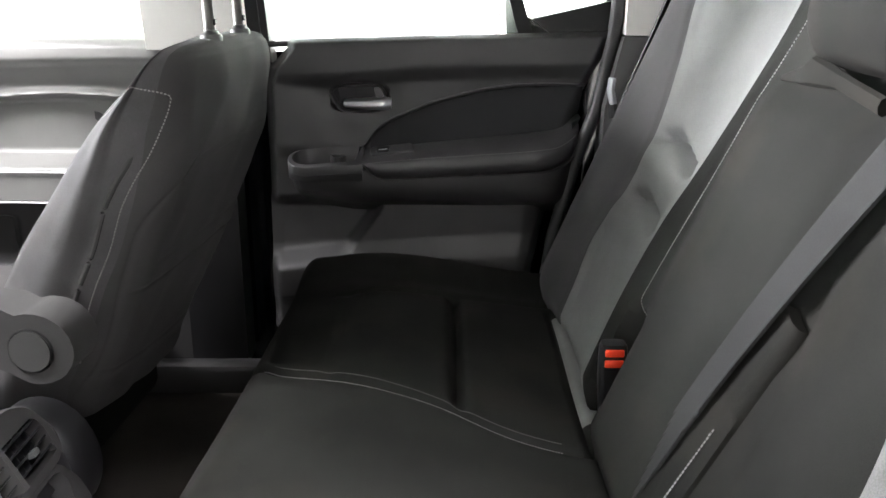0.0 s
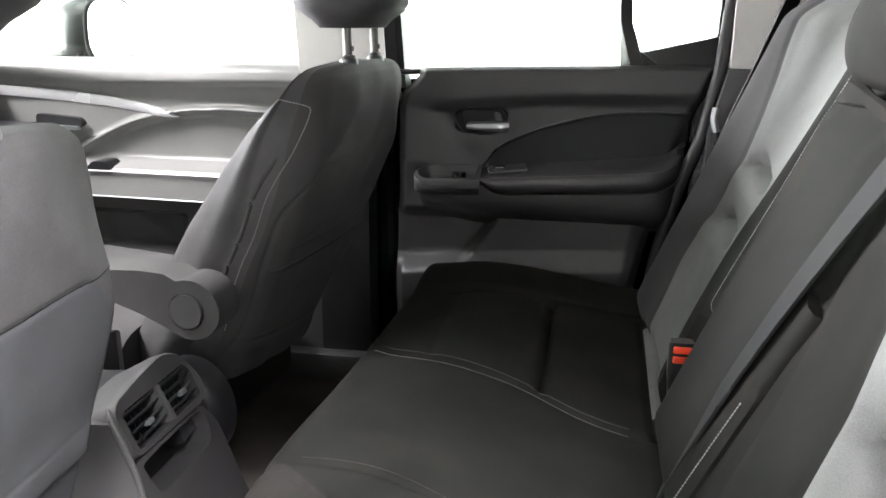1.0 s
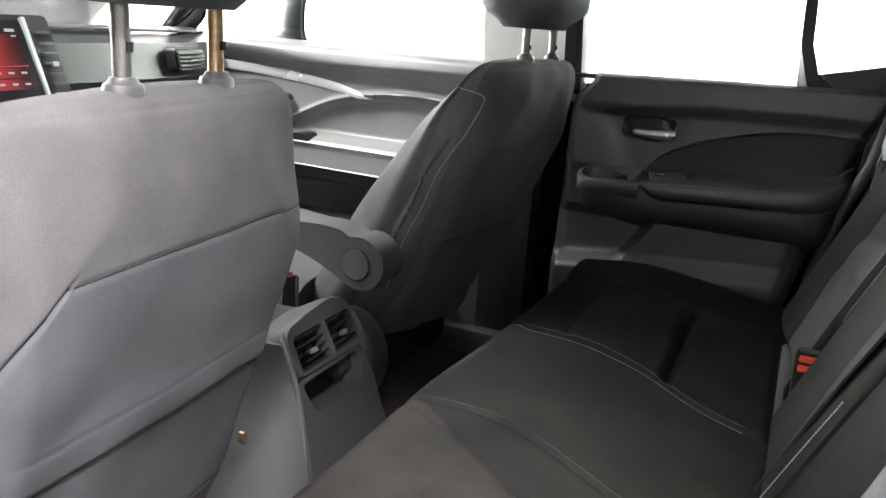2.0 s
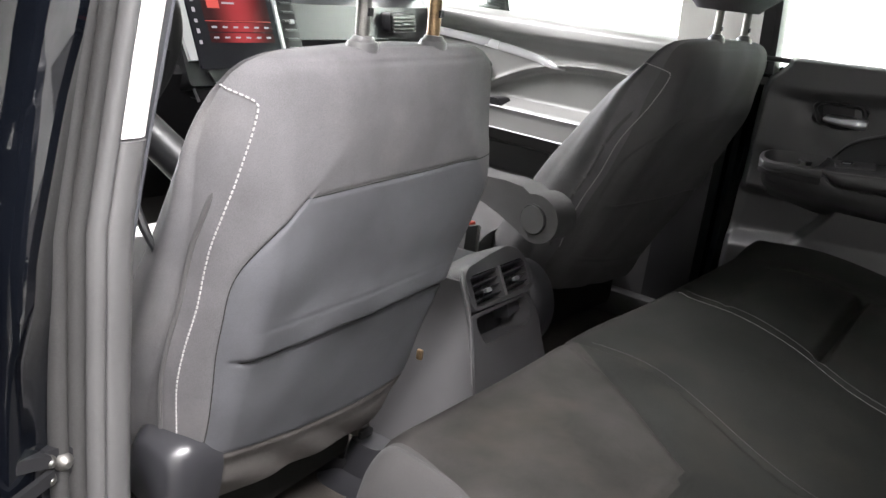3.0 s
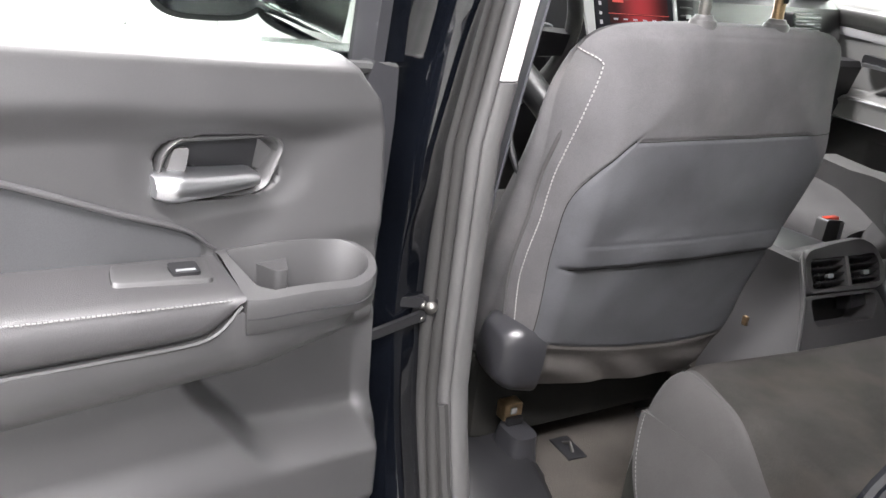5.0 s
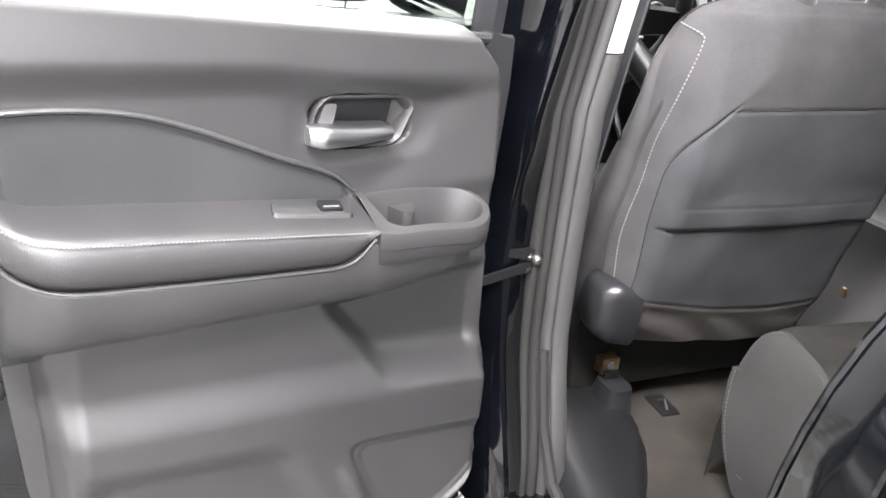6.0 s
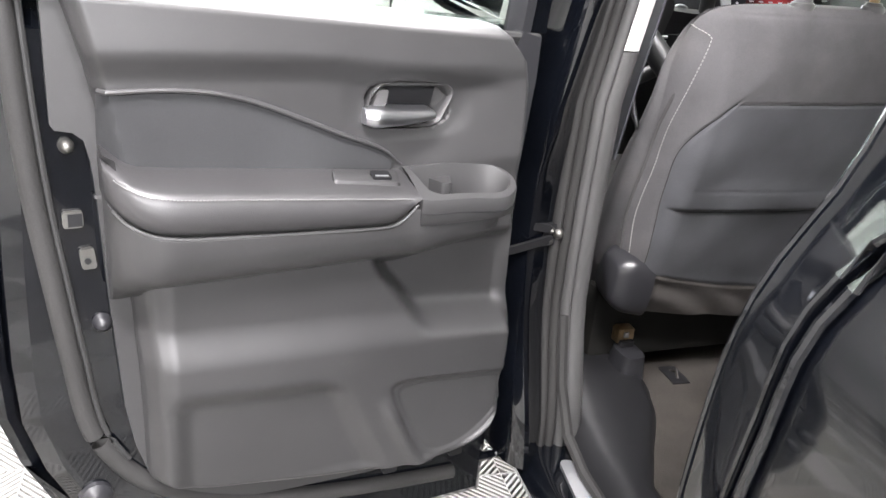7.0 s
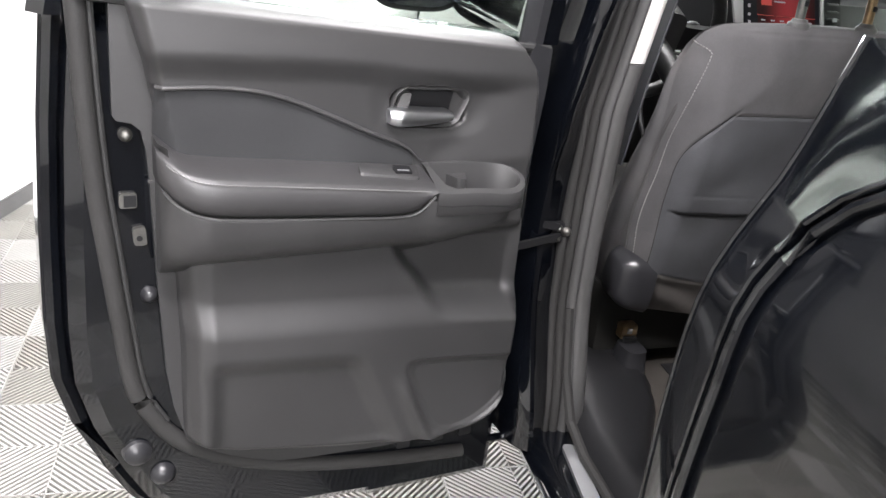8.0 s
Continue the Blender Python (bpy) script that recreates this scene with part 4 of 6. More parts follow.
# check strap between pillar and open door
strap = thing("check_strap", "black steel door check strap bolted to the pillar", "door stop")
part("strap_arm", loft([[(x, y - 0.003, z - 0.006), (x + 0.005, y, z - 0.006), (x + 0.005, y, z + 0.006), (x, y - 0.003, z + 0.006)] for x, y, z in ((-0.279, -0.890, 0.790), (-0.270, -0.920, 0.787), (-0.262, -0.955, 0.782), (-0.256, -1.000, 0.776))]), PLASTIC_BLACK, strap)
part("bracket", slab(rounded([(-0.906, 0.776), (-0.872, 0.779), (-0.868, 0.806), (-0.880, 0.812), (-0.900, 0.814)], 0.006, 3), -0.300, -0.280, lambda p, q, d: (d, p, q), 0.003), PLASTIC_BLACK, strap)
part("lug", slab(rounded([(-0.925, 0.806), (-0.892, 0.800), (-0.892, 0.812), (-0.923, 0.818)], 0.004, 3), -0.290, -0.274, lambda p, q, d: (d, p, q), 0.003), PLASTIC_BLACK, strap)
for y, z, r in ((-0.879, 0.797, 0.0085), (-0.892, 0.803, 0.006), (-0.893, 0.786, 0.0065)):
    part("bolt", loft([[(-0.278 + 0.012 * k, p, q) for p, q in oval(y, z, r * w, r * w, 12)] for k, w in ((-0.6, 1.0), (0, 1.0), (0.3, 0.7), (0.5, 0.35))]), STEEL, strap)

# ---- front doors: near one closed, seen past the open door; far one from inside ----
fd = thing("front_door", "closed black front door with an outside mirror", "car door", "truck doors")
part("door_skin", loft([[(-1.42, y, z), (-0.375, y, z), (-0.375, y + 0.05, z), (-1.42, y + 0.05, z)] for y, z in ((-0.95, 0.40), (-0.975, 0.6), (-0.982, 0.8), (-0.975, 0.95), (-0.955, 1.07))]), PAINT, fd, "", 60)
part("belt_moulding", box((-1.42, -0.965, 1.07), (-0.375, -0.945, 1.086), 0.004), PAINT, fd)
part("rear_frame", loft([[(-0.60 + 0.03 * k, -0.955 + 0.12 * k, 1.07 + 0.55 * k), (-0.375 + 0.03 * k, -0.955 + 0.12 * k, 1.07 + 0.55 * k), (-0.375 + 0.03 * k, -0.92 + 0.12 * k, 1.07 + 0.55 * k), (-0.60 + 0.03 * k, -0.92 + 0.12 * k, 1.07 + 0.55 * k)] for k in (0, 0.5, 1)]), PAINT, fd)
part("inner_panel", box((-1.40, -0.915, 0.46), (-0.40, -0.86, 1.09), 0.015), PLASTIC_BLACK, fd, "black front door inner panel")
g = part("window_pane", loft([[(-1.40, -0.945, 1.08), (-0.42, -0.945, 1.08), (-0.42, -0.94, 1.08), (-1.40, -0.94, 1.08)], [(-0.9, -0.82, 1.64), (-0.40, -0.82, 1.64), (-0.40, -0.815, 1.64), (-0.9, -0.815, 1.64)]]), GLASS, fd)
g.visible_shadow = False
def mirror(root, y, s, x, zc):
    rings = []
    for t in range(9):
        a = t / 8
        w = math.sqrt(max(0.02, 1 - (1 - a) ** 2)) if a < 1 else 1.0
        rings.append([(x - 0.10 * (1 - a), y + s * (0.115 + 0.115 * (0.55 + 0.45 * w) * math.copysign(abs(math.cos(b)) ** 0.6, math.cos(b))), zc + 0.085 * (0.5 + 0.5 * w) * math.copysign(abs(math.sin(b)) ** 0.7, math.sin(b))) for b in [2 * math.pi * k / 28 for k in range(28)]])
    house = part("mirror_housing", loft(rings), PLASTIC_BLACK, root, "black outside mirror housing", 50)
    glass = [(x + 0.002, y + s * (0.115 + 0.104 * math.copysign(abs(math.cos(b)) ** 0.6, math.cos(b))), zc + 0.074 * math.copysign(abs(math.sin(b)) ** 0.7, math.sin(b))) for b in [2 * math.pi * k / 28 for k in range(28)]]
    part("mirror_glass", loft([glass, [(q[0] + 0.003 + 0.0 * q[1], q[1], q[2]) for q in glass]]), MIRROR, house, "mirror glass")
    part("mirror_foot", loft([[(x - 0.09, y - s * 0.02, 1.10), (x - 0.01, y - s * 0.02, 1.10), (x - 0.01, y - s * 0.02, 1.14), (x - 0.09, y - s * 0.02, 1.14)], [(x - 0.08, y + s * 0.07, 1.12), (x - 0.02, y + s * 0.07, 1.12), (x - 0.02, y + s * 0.07, 1.155), (x - 0.08, y + s * 0.07, 1.155)]]), PLASTIC_BLACK, root)
mirror(fd, -0.935, -1, -1.10, 1.125)
fd.location = (0, 0.06, -0.02)

ff = thing("front_door", "closed front passenger door with grey panel and silver trim", "car door", "truck doors")
RIDGE = [(-1.30, 0.82), (-1.05, 0.90), (-0.91, 0.972), (-0.82, 1.010), (-0.72, 1.030), (-0.62, 1.036), (-0.525, 1.033), (-0.42, 1.022)]
def front_relief(x, z):
    y = 0.775
    line = 1.105 - 0.018 * S(-0.45, -1.2, x)
    y -= 0.012 * S(line - 0.02, line, z) * (1 - S(1.12, 1.14, z))
    sweep = 1.095 + 0.03 * S(-0.7, -1.2, x)
    y -= 0.022 * S(sweep - 0.05, sweep, z) * (1 - 0.6 * S(sweep, 1.145, z))
    r = smooth_interp(RIDGE, x)
    y -= 0.014 * bell(z, r, 0.007)
    y += 0.016 * S(r, r - 0.02, z) * S(0.90, 0.93, z)
    y -= 0.07 * S(0.92, 0.905, z) * (1 - S(0.845, 0.83, z)) * S(-1.25, -1.15, x)
    y += 0.03 * S(0.80, 0.785, z) * S(-1.0, -0.93, x) * (1 - S(-0.76, -0.72, x)) * S(0.70, 0.715, z)
    y -= 0.03 * S(0.72, 0.68, z)
    y += 0.03 * S(1.132, 1.142, z)
    return y
bm = sheet(lambda s, t: (-1.35 + 0.95 * s, front_relief(-1.35 + 0.95 * s, 0.50 + 0.64 * t), 0.50 + 0.64 * t), 260, 230, (0, 0.05, 0))
for f in bm.faces:
    f.material_index = 1 if f.calc_center_median().z < 0.838 else 0
# upper panel paled: light through the windscreen is put into its grey
part("inner_panel", bm, [PLASTIC_LIT, PLASTIC], ff, "moulded inner panel, grey paled above for windscreen light", 60)
part("door_skin", box((-1.42, 0.86, 0.40), (-0.36, 0.95, 1.13), 0.02), PAINT, ff)
blade = [(-1.30, 1.058), (-1.20, 1.066), (-1.087, 1.062), (-0.95, 1.052), (-0.82, 1.036), (-0.73, 1.018)]
rings = []
for i in range(25):
    x = -1.30 + 0.57 * i / 24
    z = smooth_interp(blade, x)
    w = 0.0125 * math.sqrt(max(0.05, 1 - ((i - 12) / 12) ** 4))
    near_y = min(front_relief(x, z + w * k / 4) for k in range(-4, 5)) - 0.002
    rings.append([(x, near_y + 0.030, z - w), (x, near_y, z - w * 0.9), (x, near_y - 0.003, z), (x, near_y, z + w * 0.9), (x, near_y + 0.030, z + w)])
part("silver_blade", loft(rings), SILVER_PAINT, ff, "brushed silver trim blade", 60)
part("armrest_line", tube([(-1.25, 0.705, 0.898), (-0.95, 0.70, 0.902), (-0.6, 0.70, 0.900), (-0.42, 0.705, 0.898)], 0.0022, 6), SILVER, ff)
part("armrest_bead", tube([(-1.25, 0.70, 0.848), (-0.95, 0.70, 0.846), (-0.6, 0.70, 0.842), (-0.42, 0.705, 0.838)], 0.002, 6), SILVER, ff)
part("handle_well", slab(rounded([(-1.06, 1.018), (-0.955, 1.010), (-0.945, 0.995), (-0.965, 0.985), (-1.06, 0.990)], 0.01, 4), 0.745, 0.764, lambda p, q, d: (p, d, q), 0.003), PLASTIC_BLACK, ff)
part("door_handle", slab(rounded([(-1.05, 0.996), (-0.955, 0.992), (-0.952, 0.984), (-1.05, 0.986)], 0.004, 3), 0.735, 0.747, lambda p, q, d: (p, d, q), 0.002), CHROME, ff, "chrome inner door handle")
part("pull_pocket", slab(rounded([(-0.92, 0.905), (-0.86, 0.905), (-0.875, 0.922), (-0.905, 0.922)], 0.006, 3), 0.70, 0.755, lambda p, q, d: (p, d, q), 0.002), PLASTIC_BLACK, ff)
g = part("window_pane", loft([[(-1.40, 0.83, 1.13), (-0.42, 0.83, 1.13), (-0.42, 0.834, 1.13), (-1.40, 0.834, 1.13)], [(-0.9, 0.72, 1.64), (-0.42, 0.72, 1.64), (-0.42, 0.724, 1.64), (-0.9, 0.724, 1.64)]]), GLASS, ff)
g.visible_shadow = False
bm = bmesh.new()
for k in range(4):
    add_box(bm, (-0.482 + 0.003 * (k % 2), 0.826, 1.185 - 0.008 * k), (-0.455, 0.8265, 1.188 - 0.008 * k))
part("glass_mark", bm, PLASTIC_GREY, ff)
mirror(ff, 0.90, 1, -1.02, 1.195)
part("window_frame", tube([(-0.41, 0.80, 1.13), (-0.42, 0.74, 1.40), (-0.45, 0.69, 1.66)], 0.018, 8), PLASTIC_BLACK, ff)


# ---- front seats ----
PANEL_EDGE = [(0.60, 0.185), (0.72, 0.190), (0.80, 0.200), (0.88, 0.207), (0.94, 0.206), (0.98, 0.190), (1.017, 0.155), (1.06, 0.110), (1.10, 0.093), (1.15, 0.085)]


def front_seat(name_label, yc, back_x, turn, top, right_wing):
    """Seen from the -y side. back_x: height and x of the rear face; right_wing: extra width low on the +y side."""
    driver_side = yc < 0
    pivot = Vector((-0.30, yc, 0))
    root = thing("front_seat", name_label, "car seat", "front seats", m=Matrix.Translation(pivot) @ pose(0, 0, 0, 0, 0, turn) @ Matrix.Translation(-pivot))

    def half(z):
        d = top - z
        return smooth_interp([(0.0, 0.10), (0.003, 0.15), (0.008, 0.182), (0.018, 0.203), (0.030, 0.212), (0.05, 0.218), (0.10, 0.222), (0.25, 0.222), (0.35, 0.220), (0.43, 0.212), (0.54, 0.190)], d)

    def rear(z):
        return smooth_interp(back_x, z)

    def thick(z):
        return (1.0 if driver_side else 1.10) * smooth_interp([(0.0, 0.030), (0.02, 0.052), (0.045, 0.078), (0.08, 0.106), (0.12, 0.126), (0.2, 0.148), (0.27, 0.165), (0.5, 0.19)], top - z)

    def relief(s, z):
        """Seams, pocket and bolsters of the rear face."""
        d = 0.0
        edge = smooth_interp(PANEL_EDGE, z)
        over = abs(s) - edge
        if over > 0:
            d -= 0.23 * (over - 0.012 * (1 - math.exp(-over / 0.012)))
        if s < 0:
            d -= 0.0032 * bell(over, 0.0, 0.0028) * S(1.030, 1.010, z)
        if over < 0:
            d -= 0.0018 * bell(z, 1.016, 0.0022) * S(0.0, 0.01, -over)
            # map pocket: a soft lip over a tucked edge, open at the sides
            lip, fold = 0.869 - 0.02 * s + 0.10 * s * s, 0.833 - 0.02 * s + 0.10 * s * s
            inside = S(0.0, 0.02, -over)
            d += 0.0045 * S(fold - 0.001, fold + 0.006, z) * S(lip + 0.030, fold + 0.006, z) * inside
            d -= 0.0028 * bell(z, fold - 0.002, 0.0024) * inside
            d -= 0.0007 * bell(z, lip, 0.0022) * inside
            d += 0.0004 * math.sin(s * 55 + 2.0 * math.sin(z * 60)) * bell(z, lip, 0.02) * inside
        # hem across the top and the flap below
        d -= 0.0016 * bell(z, top - 0.012 - 0.05 * s * s, 0.0022)
        flap = 0.678 - 0.10 * s + 0.55 * s * s
        d -= 0.0018 * bell(z, flap, 0.0026)
        d -= 0.003 * S(flap, flap - 0.02, z)
        d += 0.0022 * math.sin(s * 41 + z * 90 + 1.5 * math.sin(s * 17)) * S(flap, flap - 0.03, z)
        # slack cloth
        d += 0.0010 * math.sin(s * 31 + 1.7 * math.sin(z * 17)) * math.sin(z * 23 + s * 9)
        d += 0.0007 * math.sin(s * 13 - z * 43 + 2.2 * math.sin(s * 29 + z * 11))
        return d

    RS = 0.050

    def corner_depth(z):
        return min(0.085, thick(z) * 0.55)

    def wing(z):
        return 1.0 + right_wing * bell(z, 0.68, 0.06) + (0.09 * S(0.82, 0.98, z) if right_wing else 0.0)

    def settle(s, x, z):
        """The lower hem hangs a little lower towards the tunnel."""
        return Vector((x, yc + s, z + interp([(-0.20, 0.012), (0.0, -0.014), (0.14, -0.024), (0.24, -0.018)], s) * S(0.70, 0.62, z)))

    def rear_at(s, z):
        return settle(s, rear(z) + relief(s, z), z)

    def corner_at(a, z, side=-1):
        """a: 0 where the rear face begins to turn, a right angle where the side begins."""
        w = half(z) * (wing(z) if side > 0 else 1.0)
        s = side * (w - RS + RS * math.sin(a))
        return settle(s, rear(z) + relief(s, z) - corner_depth(z) * (1 - math.cos(a)), z)

    def side_at(f, z, side=-1):
        p, t = corner_at(math.pi / 2, z, side), thick(z)
        x = p.x + (rear(z) - t - p.x) * f
        return Vector((x, p.y - side * (0.018 * max(0.0, f - 0.35) ** 2 * 2.4 - 0.006 * math.sin(math.pi * min(1.0, f * 1.6))), p.z))

    NC, NW, NP, NS, NF = 44, 10, 130, 12, 20
    NM = NP + 2 * NW

    def ring(z):
        pts = [corner_at(math.pi / 2 * (1 - k / NC), z) for k in range(NC)]
        a, b = -(half(z) - RS), half(z) * wing(z) - RS
        e = min(smooth_interp(PANEL_EDGE, z), -a - 0.002)
        pts += [rear_at(a + (-e - a) * (k / NW), z) for k in range(NW)] + [rear_at(-e + 2 * e * k / NP, z) for k in range(NP)] + [rear_at(e + (b - e) * k / NW, z) for k in range(NW + 1)]
        pts += [corner_at(math.pi / 2 * k / NC, z, 1) for k in range(1, NC + 1)]
        pts += [side_at(k / NS, z, 1) for k in range(1, NS + 1)]
        p, q = side_at(1.0, z, 1), side_at(1.0, z)
        pts += [p.lerp(q, k / NF) - Vector((0.012 * math.sin(math.pi * k / NF), 0, 0)) for k in range(1, NF)]
        pts += [side_at(1 - k / NS, z) for k in range(NS)]
        return pts

    zs = [0.618 + (1.0165 - 0.618) * i / 150 for i in range(150)] + [1.0165 + (top - 0.03 - 1.0165) * i / 40 for i in range(41)] + [top - 0.03 * (1 - i / 16) ** 1.8 for i in range(1, 17)]
    bm = loft([ring(z) for z in zs])
    count = NC + NM + 1 + NC + NS + NF - 1 + NS
    for i, f in enumerate(bm.faces):
        if i >= count * (len(zs) - 1):
            continue
        col, z = i % count, zs[i // count]
        s = f.calc_center_median().y - yc
        f.material_index = 0 if col < NC + NM + NC else 1
        if col < NC * 0.32:
            f.material_index = 1
        elif abs(s) < smooth_interp(PANEL_EDGE, z) and z < 1.0165 and f.material_index == 0:
            f.material_index = 3 if z < 0.678 - 0.10 * s + 0.55 * s * s else 2
    # passenger back in darker cloth to stand for shade, its lit side in paler
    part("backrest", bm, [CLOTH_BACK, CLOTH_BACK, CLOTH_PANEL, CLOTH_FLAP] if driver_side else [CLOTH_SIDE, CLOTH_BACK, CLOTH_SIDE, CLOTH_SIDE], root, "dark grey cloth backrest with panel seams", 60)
    if driver_side:
        # sewn joints of centre panel, pocket and lower flap; dark tubes deepen groove shade
        def seam_line(pts):
            out_ = []
            for s_, z_ in pts:
                w = half(z_) - RS
                p = rear_at(s_, z_) if abs(s_) <= w else corner_at(math.asin(min(1.0, (abs(s_) - w) / RS)), z_, -1 if s_ < 0 else 1)
                out_.append(p + Vector((0.0002, -0.0002, 0)))
            return out_
        side_seam = [(-smooth_interp(PANEL_EDGE, z_), z_) for z_ in [0.70 + 0.318 * i / 80 for i in range(81)]]
        cross = [(-0.156 + 0.36 * i / 50, 1.0160) for i in range(51)]
        fold = [(s_, 0.831 - 0.02 * s_ + 0.10 * s_ * s_) for s_ in [-0.186 + 0.385 * i / 60 for i in range(61)]]
        flap_line = [(s_, 0.678 - 0.10 * s_ + 0.55 * s_ * s_) for s_ in [-0.186 + 0.39 * i / 60 for i in range(61)]]
        for pts, r in ((side_seam, 0.0006), (cross, 0.0006), (fold, 0.0007), (flap_line, 0.0004)):
            part("seam", tube(seam_line(pts), r, 5), CLOTH, root)
    # twin-needle seam down the bolster's corner, arching over the side at the top
    low, high = 0.735, 1.102
    def seam_turn(z):
        return 0.72 + 0.48 * S(high, high - 0.15, z) - 0.18 * S(0.82, 0.72, z)

    line = [corner_at(seam_turn(low + (high - low) * i / 70), low + (high - low) * i / 70) for i in range(71)]
    arch = [corner_at(0.72 + (math.pi / 2 - 0.72) * S(0, 1, i / 8) * 0.85, high + 0.012 * math.sin(math.pi / 2 * i / 8)) for i in range(1, 9)]
    arch += [side_at(-0.12 + 1.05 * i / 16, high + 0.012 + 0.003 * math.sin(math.pi * i / 10) - 0.034 * S(0.35, 1.0, i / 16)) for i in range(1, 17)]
    off = Vector((0.0007, -0.0007, 0.0003))
    stitches(root, [p + off for p in line + (arch if not driver_side else arch[:14])], 0.0056 if driver_side else 0.0048, 0.0010, STITCH)
    # welt over the side airbag, with its pulled-in upper end
    welt = [corner_at(seam_turn(z_) + 0.20, z_) for z_ in [0.735 + (top - 0.125 - 0.735) * i / 40 for i in range(41)]]
    part("side_welt", tube([p + Vector((-0.004, 0.0008, 0)) for p in welt], [0.0034 * S(1.0, 0.93, i / 40) + 0.0004 for i in range(41)], 8), CLOTH_SIDE, root)
    # head restraint on two posts
    xt = rear(top - 0.01) - 0.022
    for k, y in enumerate((-0.064, 0.064)):
        yy = yc + y
        part("post_collar", loft([[(xt + 0.015 * r * math.cos(b), yy + 0.0185 * r * math.sin(b), z) for b in [2 * math.pi * i / 24 for i in range(24)]] for z, r in ((top - 0.02, 1.0), (top + 0.001, 1.0), (top + 0.005, 0.92), (top + 0.0065, 0.75), (top + 0.0105, 0.62), (top + 0.011, 0.4))]), PLASTIC_GREY, root)
        part("post", tube([(xt, yy, top - 0.03), (xt - 0.002, yy, 1.20), (xt - 0.006, yy, 1.34)], 0.0075, 12), RUSTY if (driver_side and k == 1) else STEEL, root, "brown-stained steel post" if (driver_side and k == 1) else "steel head restraint post")
        part("post_notch", box((xt + 0.0055, yy - 0.003, 1.182), (xt + 0.008, yy + 0.003, 1.19)), PLASTIC_BLACK, root)
    rings = []
    for i in range(17):
        t = i / 16
        z = 1.218 + 0.20 * t
        w = 0.135 * (1 - 0.25 * (2 * t - 1) ** 4) * (0.80 + 0.2 * S(0, 0.15, t)) * (0.75 + 0.25 * S(1, 0.85, t))
        d = 0.078 * (0.55 + 0.45 * S(0, 0.2, t)) * (0.4 + 0.6 * S(1, 0.8, t))
        rings.append([(xt - 0.015 + d * math.copysign(abs(math.cos(b)) ** 0.75, math.cos(b)), yc + w * math.copysign(abs(math.sin(b)) ** 0.6, math.sin(b)), z) for b in [2 * math.pi * k / 36 for k in range(36)]])
    part("head_restraint", loft(rings), CLOTH_BACK, root, "dark grey head restraint", 60)
    # cushion and its base
    rings = []
    for i in range(13):
        t = i / 12
        x = rear(0.7) - 0.20 - 0.42 * t
        zt = 0.705 + 0.025 * t - 0.05 * S(0.88, 1, t)
        rings.append([(x, yc + 0.25 * math.copysign(abs(math.cos(b)) ** 0.5, math.cos(b)), (zt - 0.10) + 0.11 * math.copysign(abs(math.sin(b)) ** 0.5, math.sin(b)) + 0.02 * abs(math.cos(b)) * (math.sin(b) > 0)) for b in [2 * math.pi * k / 40 for k in range(40)]])
    part("cushion", loft(rings), CLOTH_SIDE, root, "", 60)
    # base in dark matt cloth to stand for the shadow under the seat
    part("seat_base", box((rear(0.7) - 0.58, yc - 0.21, 0.49), (rear(0.7) - 0.10, yc + 0.21, 0.64), 0.02), CLOTH, root)
    # recliner cover at the door side
    if driver_side:
        rings = []
        for i in range(15):
            t = i / 14
            w = 1 - 0.10 * t - 0.32 * max(0.0, (t - 0.45) / 0.55) ** 2.2
            rng = []
            for k in range(40):
                b = 2 * math.pi * k / 40
                cx, cz = math.copysign(abs(math.cos(b)) ** 0.55, math.cos(b)), math.copysign(abs(math.sin(b)) ** 0.6, math.sin(b))
                rng.append((-0.358 + 0.047 * w * cx + 0.007 * cz, yc - 0.172 - 0.062 * t, 0.683 + 0.057 * w * cz - 0.006 * cx + 0.008 * t))
            rings.append(rng)
        part("recliner_cover", loft(rings), PLASTIC_DARK, root, "charcoal plastic recliner cover", 50)
    for sy in (-0.148, 0.205) if driver_side else (-0.20, 0.20):
        part("rail", box((rear(0.7) - 0.70, yc + sy - 0.025, 0.449), (rear(0.7) - (0.04 if driver_side else 0.22), yc + sy + 0.025, 0.495), 0.005), PLASTIC_BLACK, root)
        if not driver_side:
            continue
        part("rail_foot", loft([[(-0.392 + (0.050 * c_ + 0.006 * k) * w, yc + sy + 0.036 * w * s_, z) for c_, s_ in [(math.copysign(abs(math.cos(b)) ** 0.6, math.cos(b)), math.copysign(abs(math.sin(b)) ** 0.6, math.sin(b))) for b in [2 * math.pi * k / 24 for k in range(24)]]] for k, (z, w) in enumerate(((0.45, 1.30), (0.458, 1.22), (0.472, 0.95), (0.478, 0.78), (0.515, 0.66), (0.532, 0.60)))]), PLASTIC_DARK, root, "dark plastic seat rail cover")
        clip = part("rail_bracket", box((-0.430, yc + sy - 0.017, 0.536), (-0.390, yc + sy + 0.017, 0.566), 0.004), RUSTY if sy < 0 else STEEL, root)
        part("rail_clip", box((-0.391, yc + sy - 0.014, 0.533), (-0.382, yc + sy + 0.014, 0.545), 0.002), PLASTIC_BLACK, clip)
        part("clip_pin", box((-0.391, yc + sy - 0.006, 0.549), (-0.3875, yc + sy + 0.004, 0.560), 0.001), STITCH, clip)
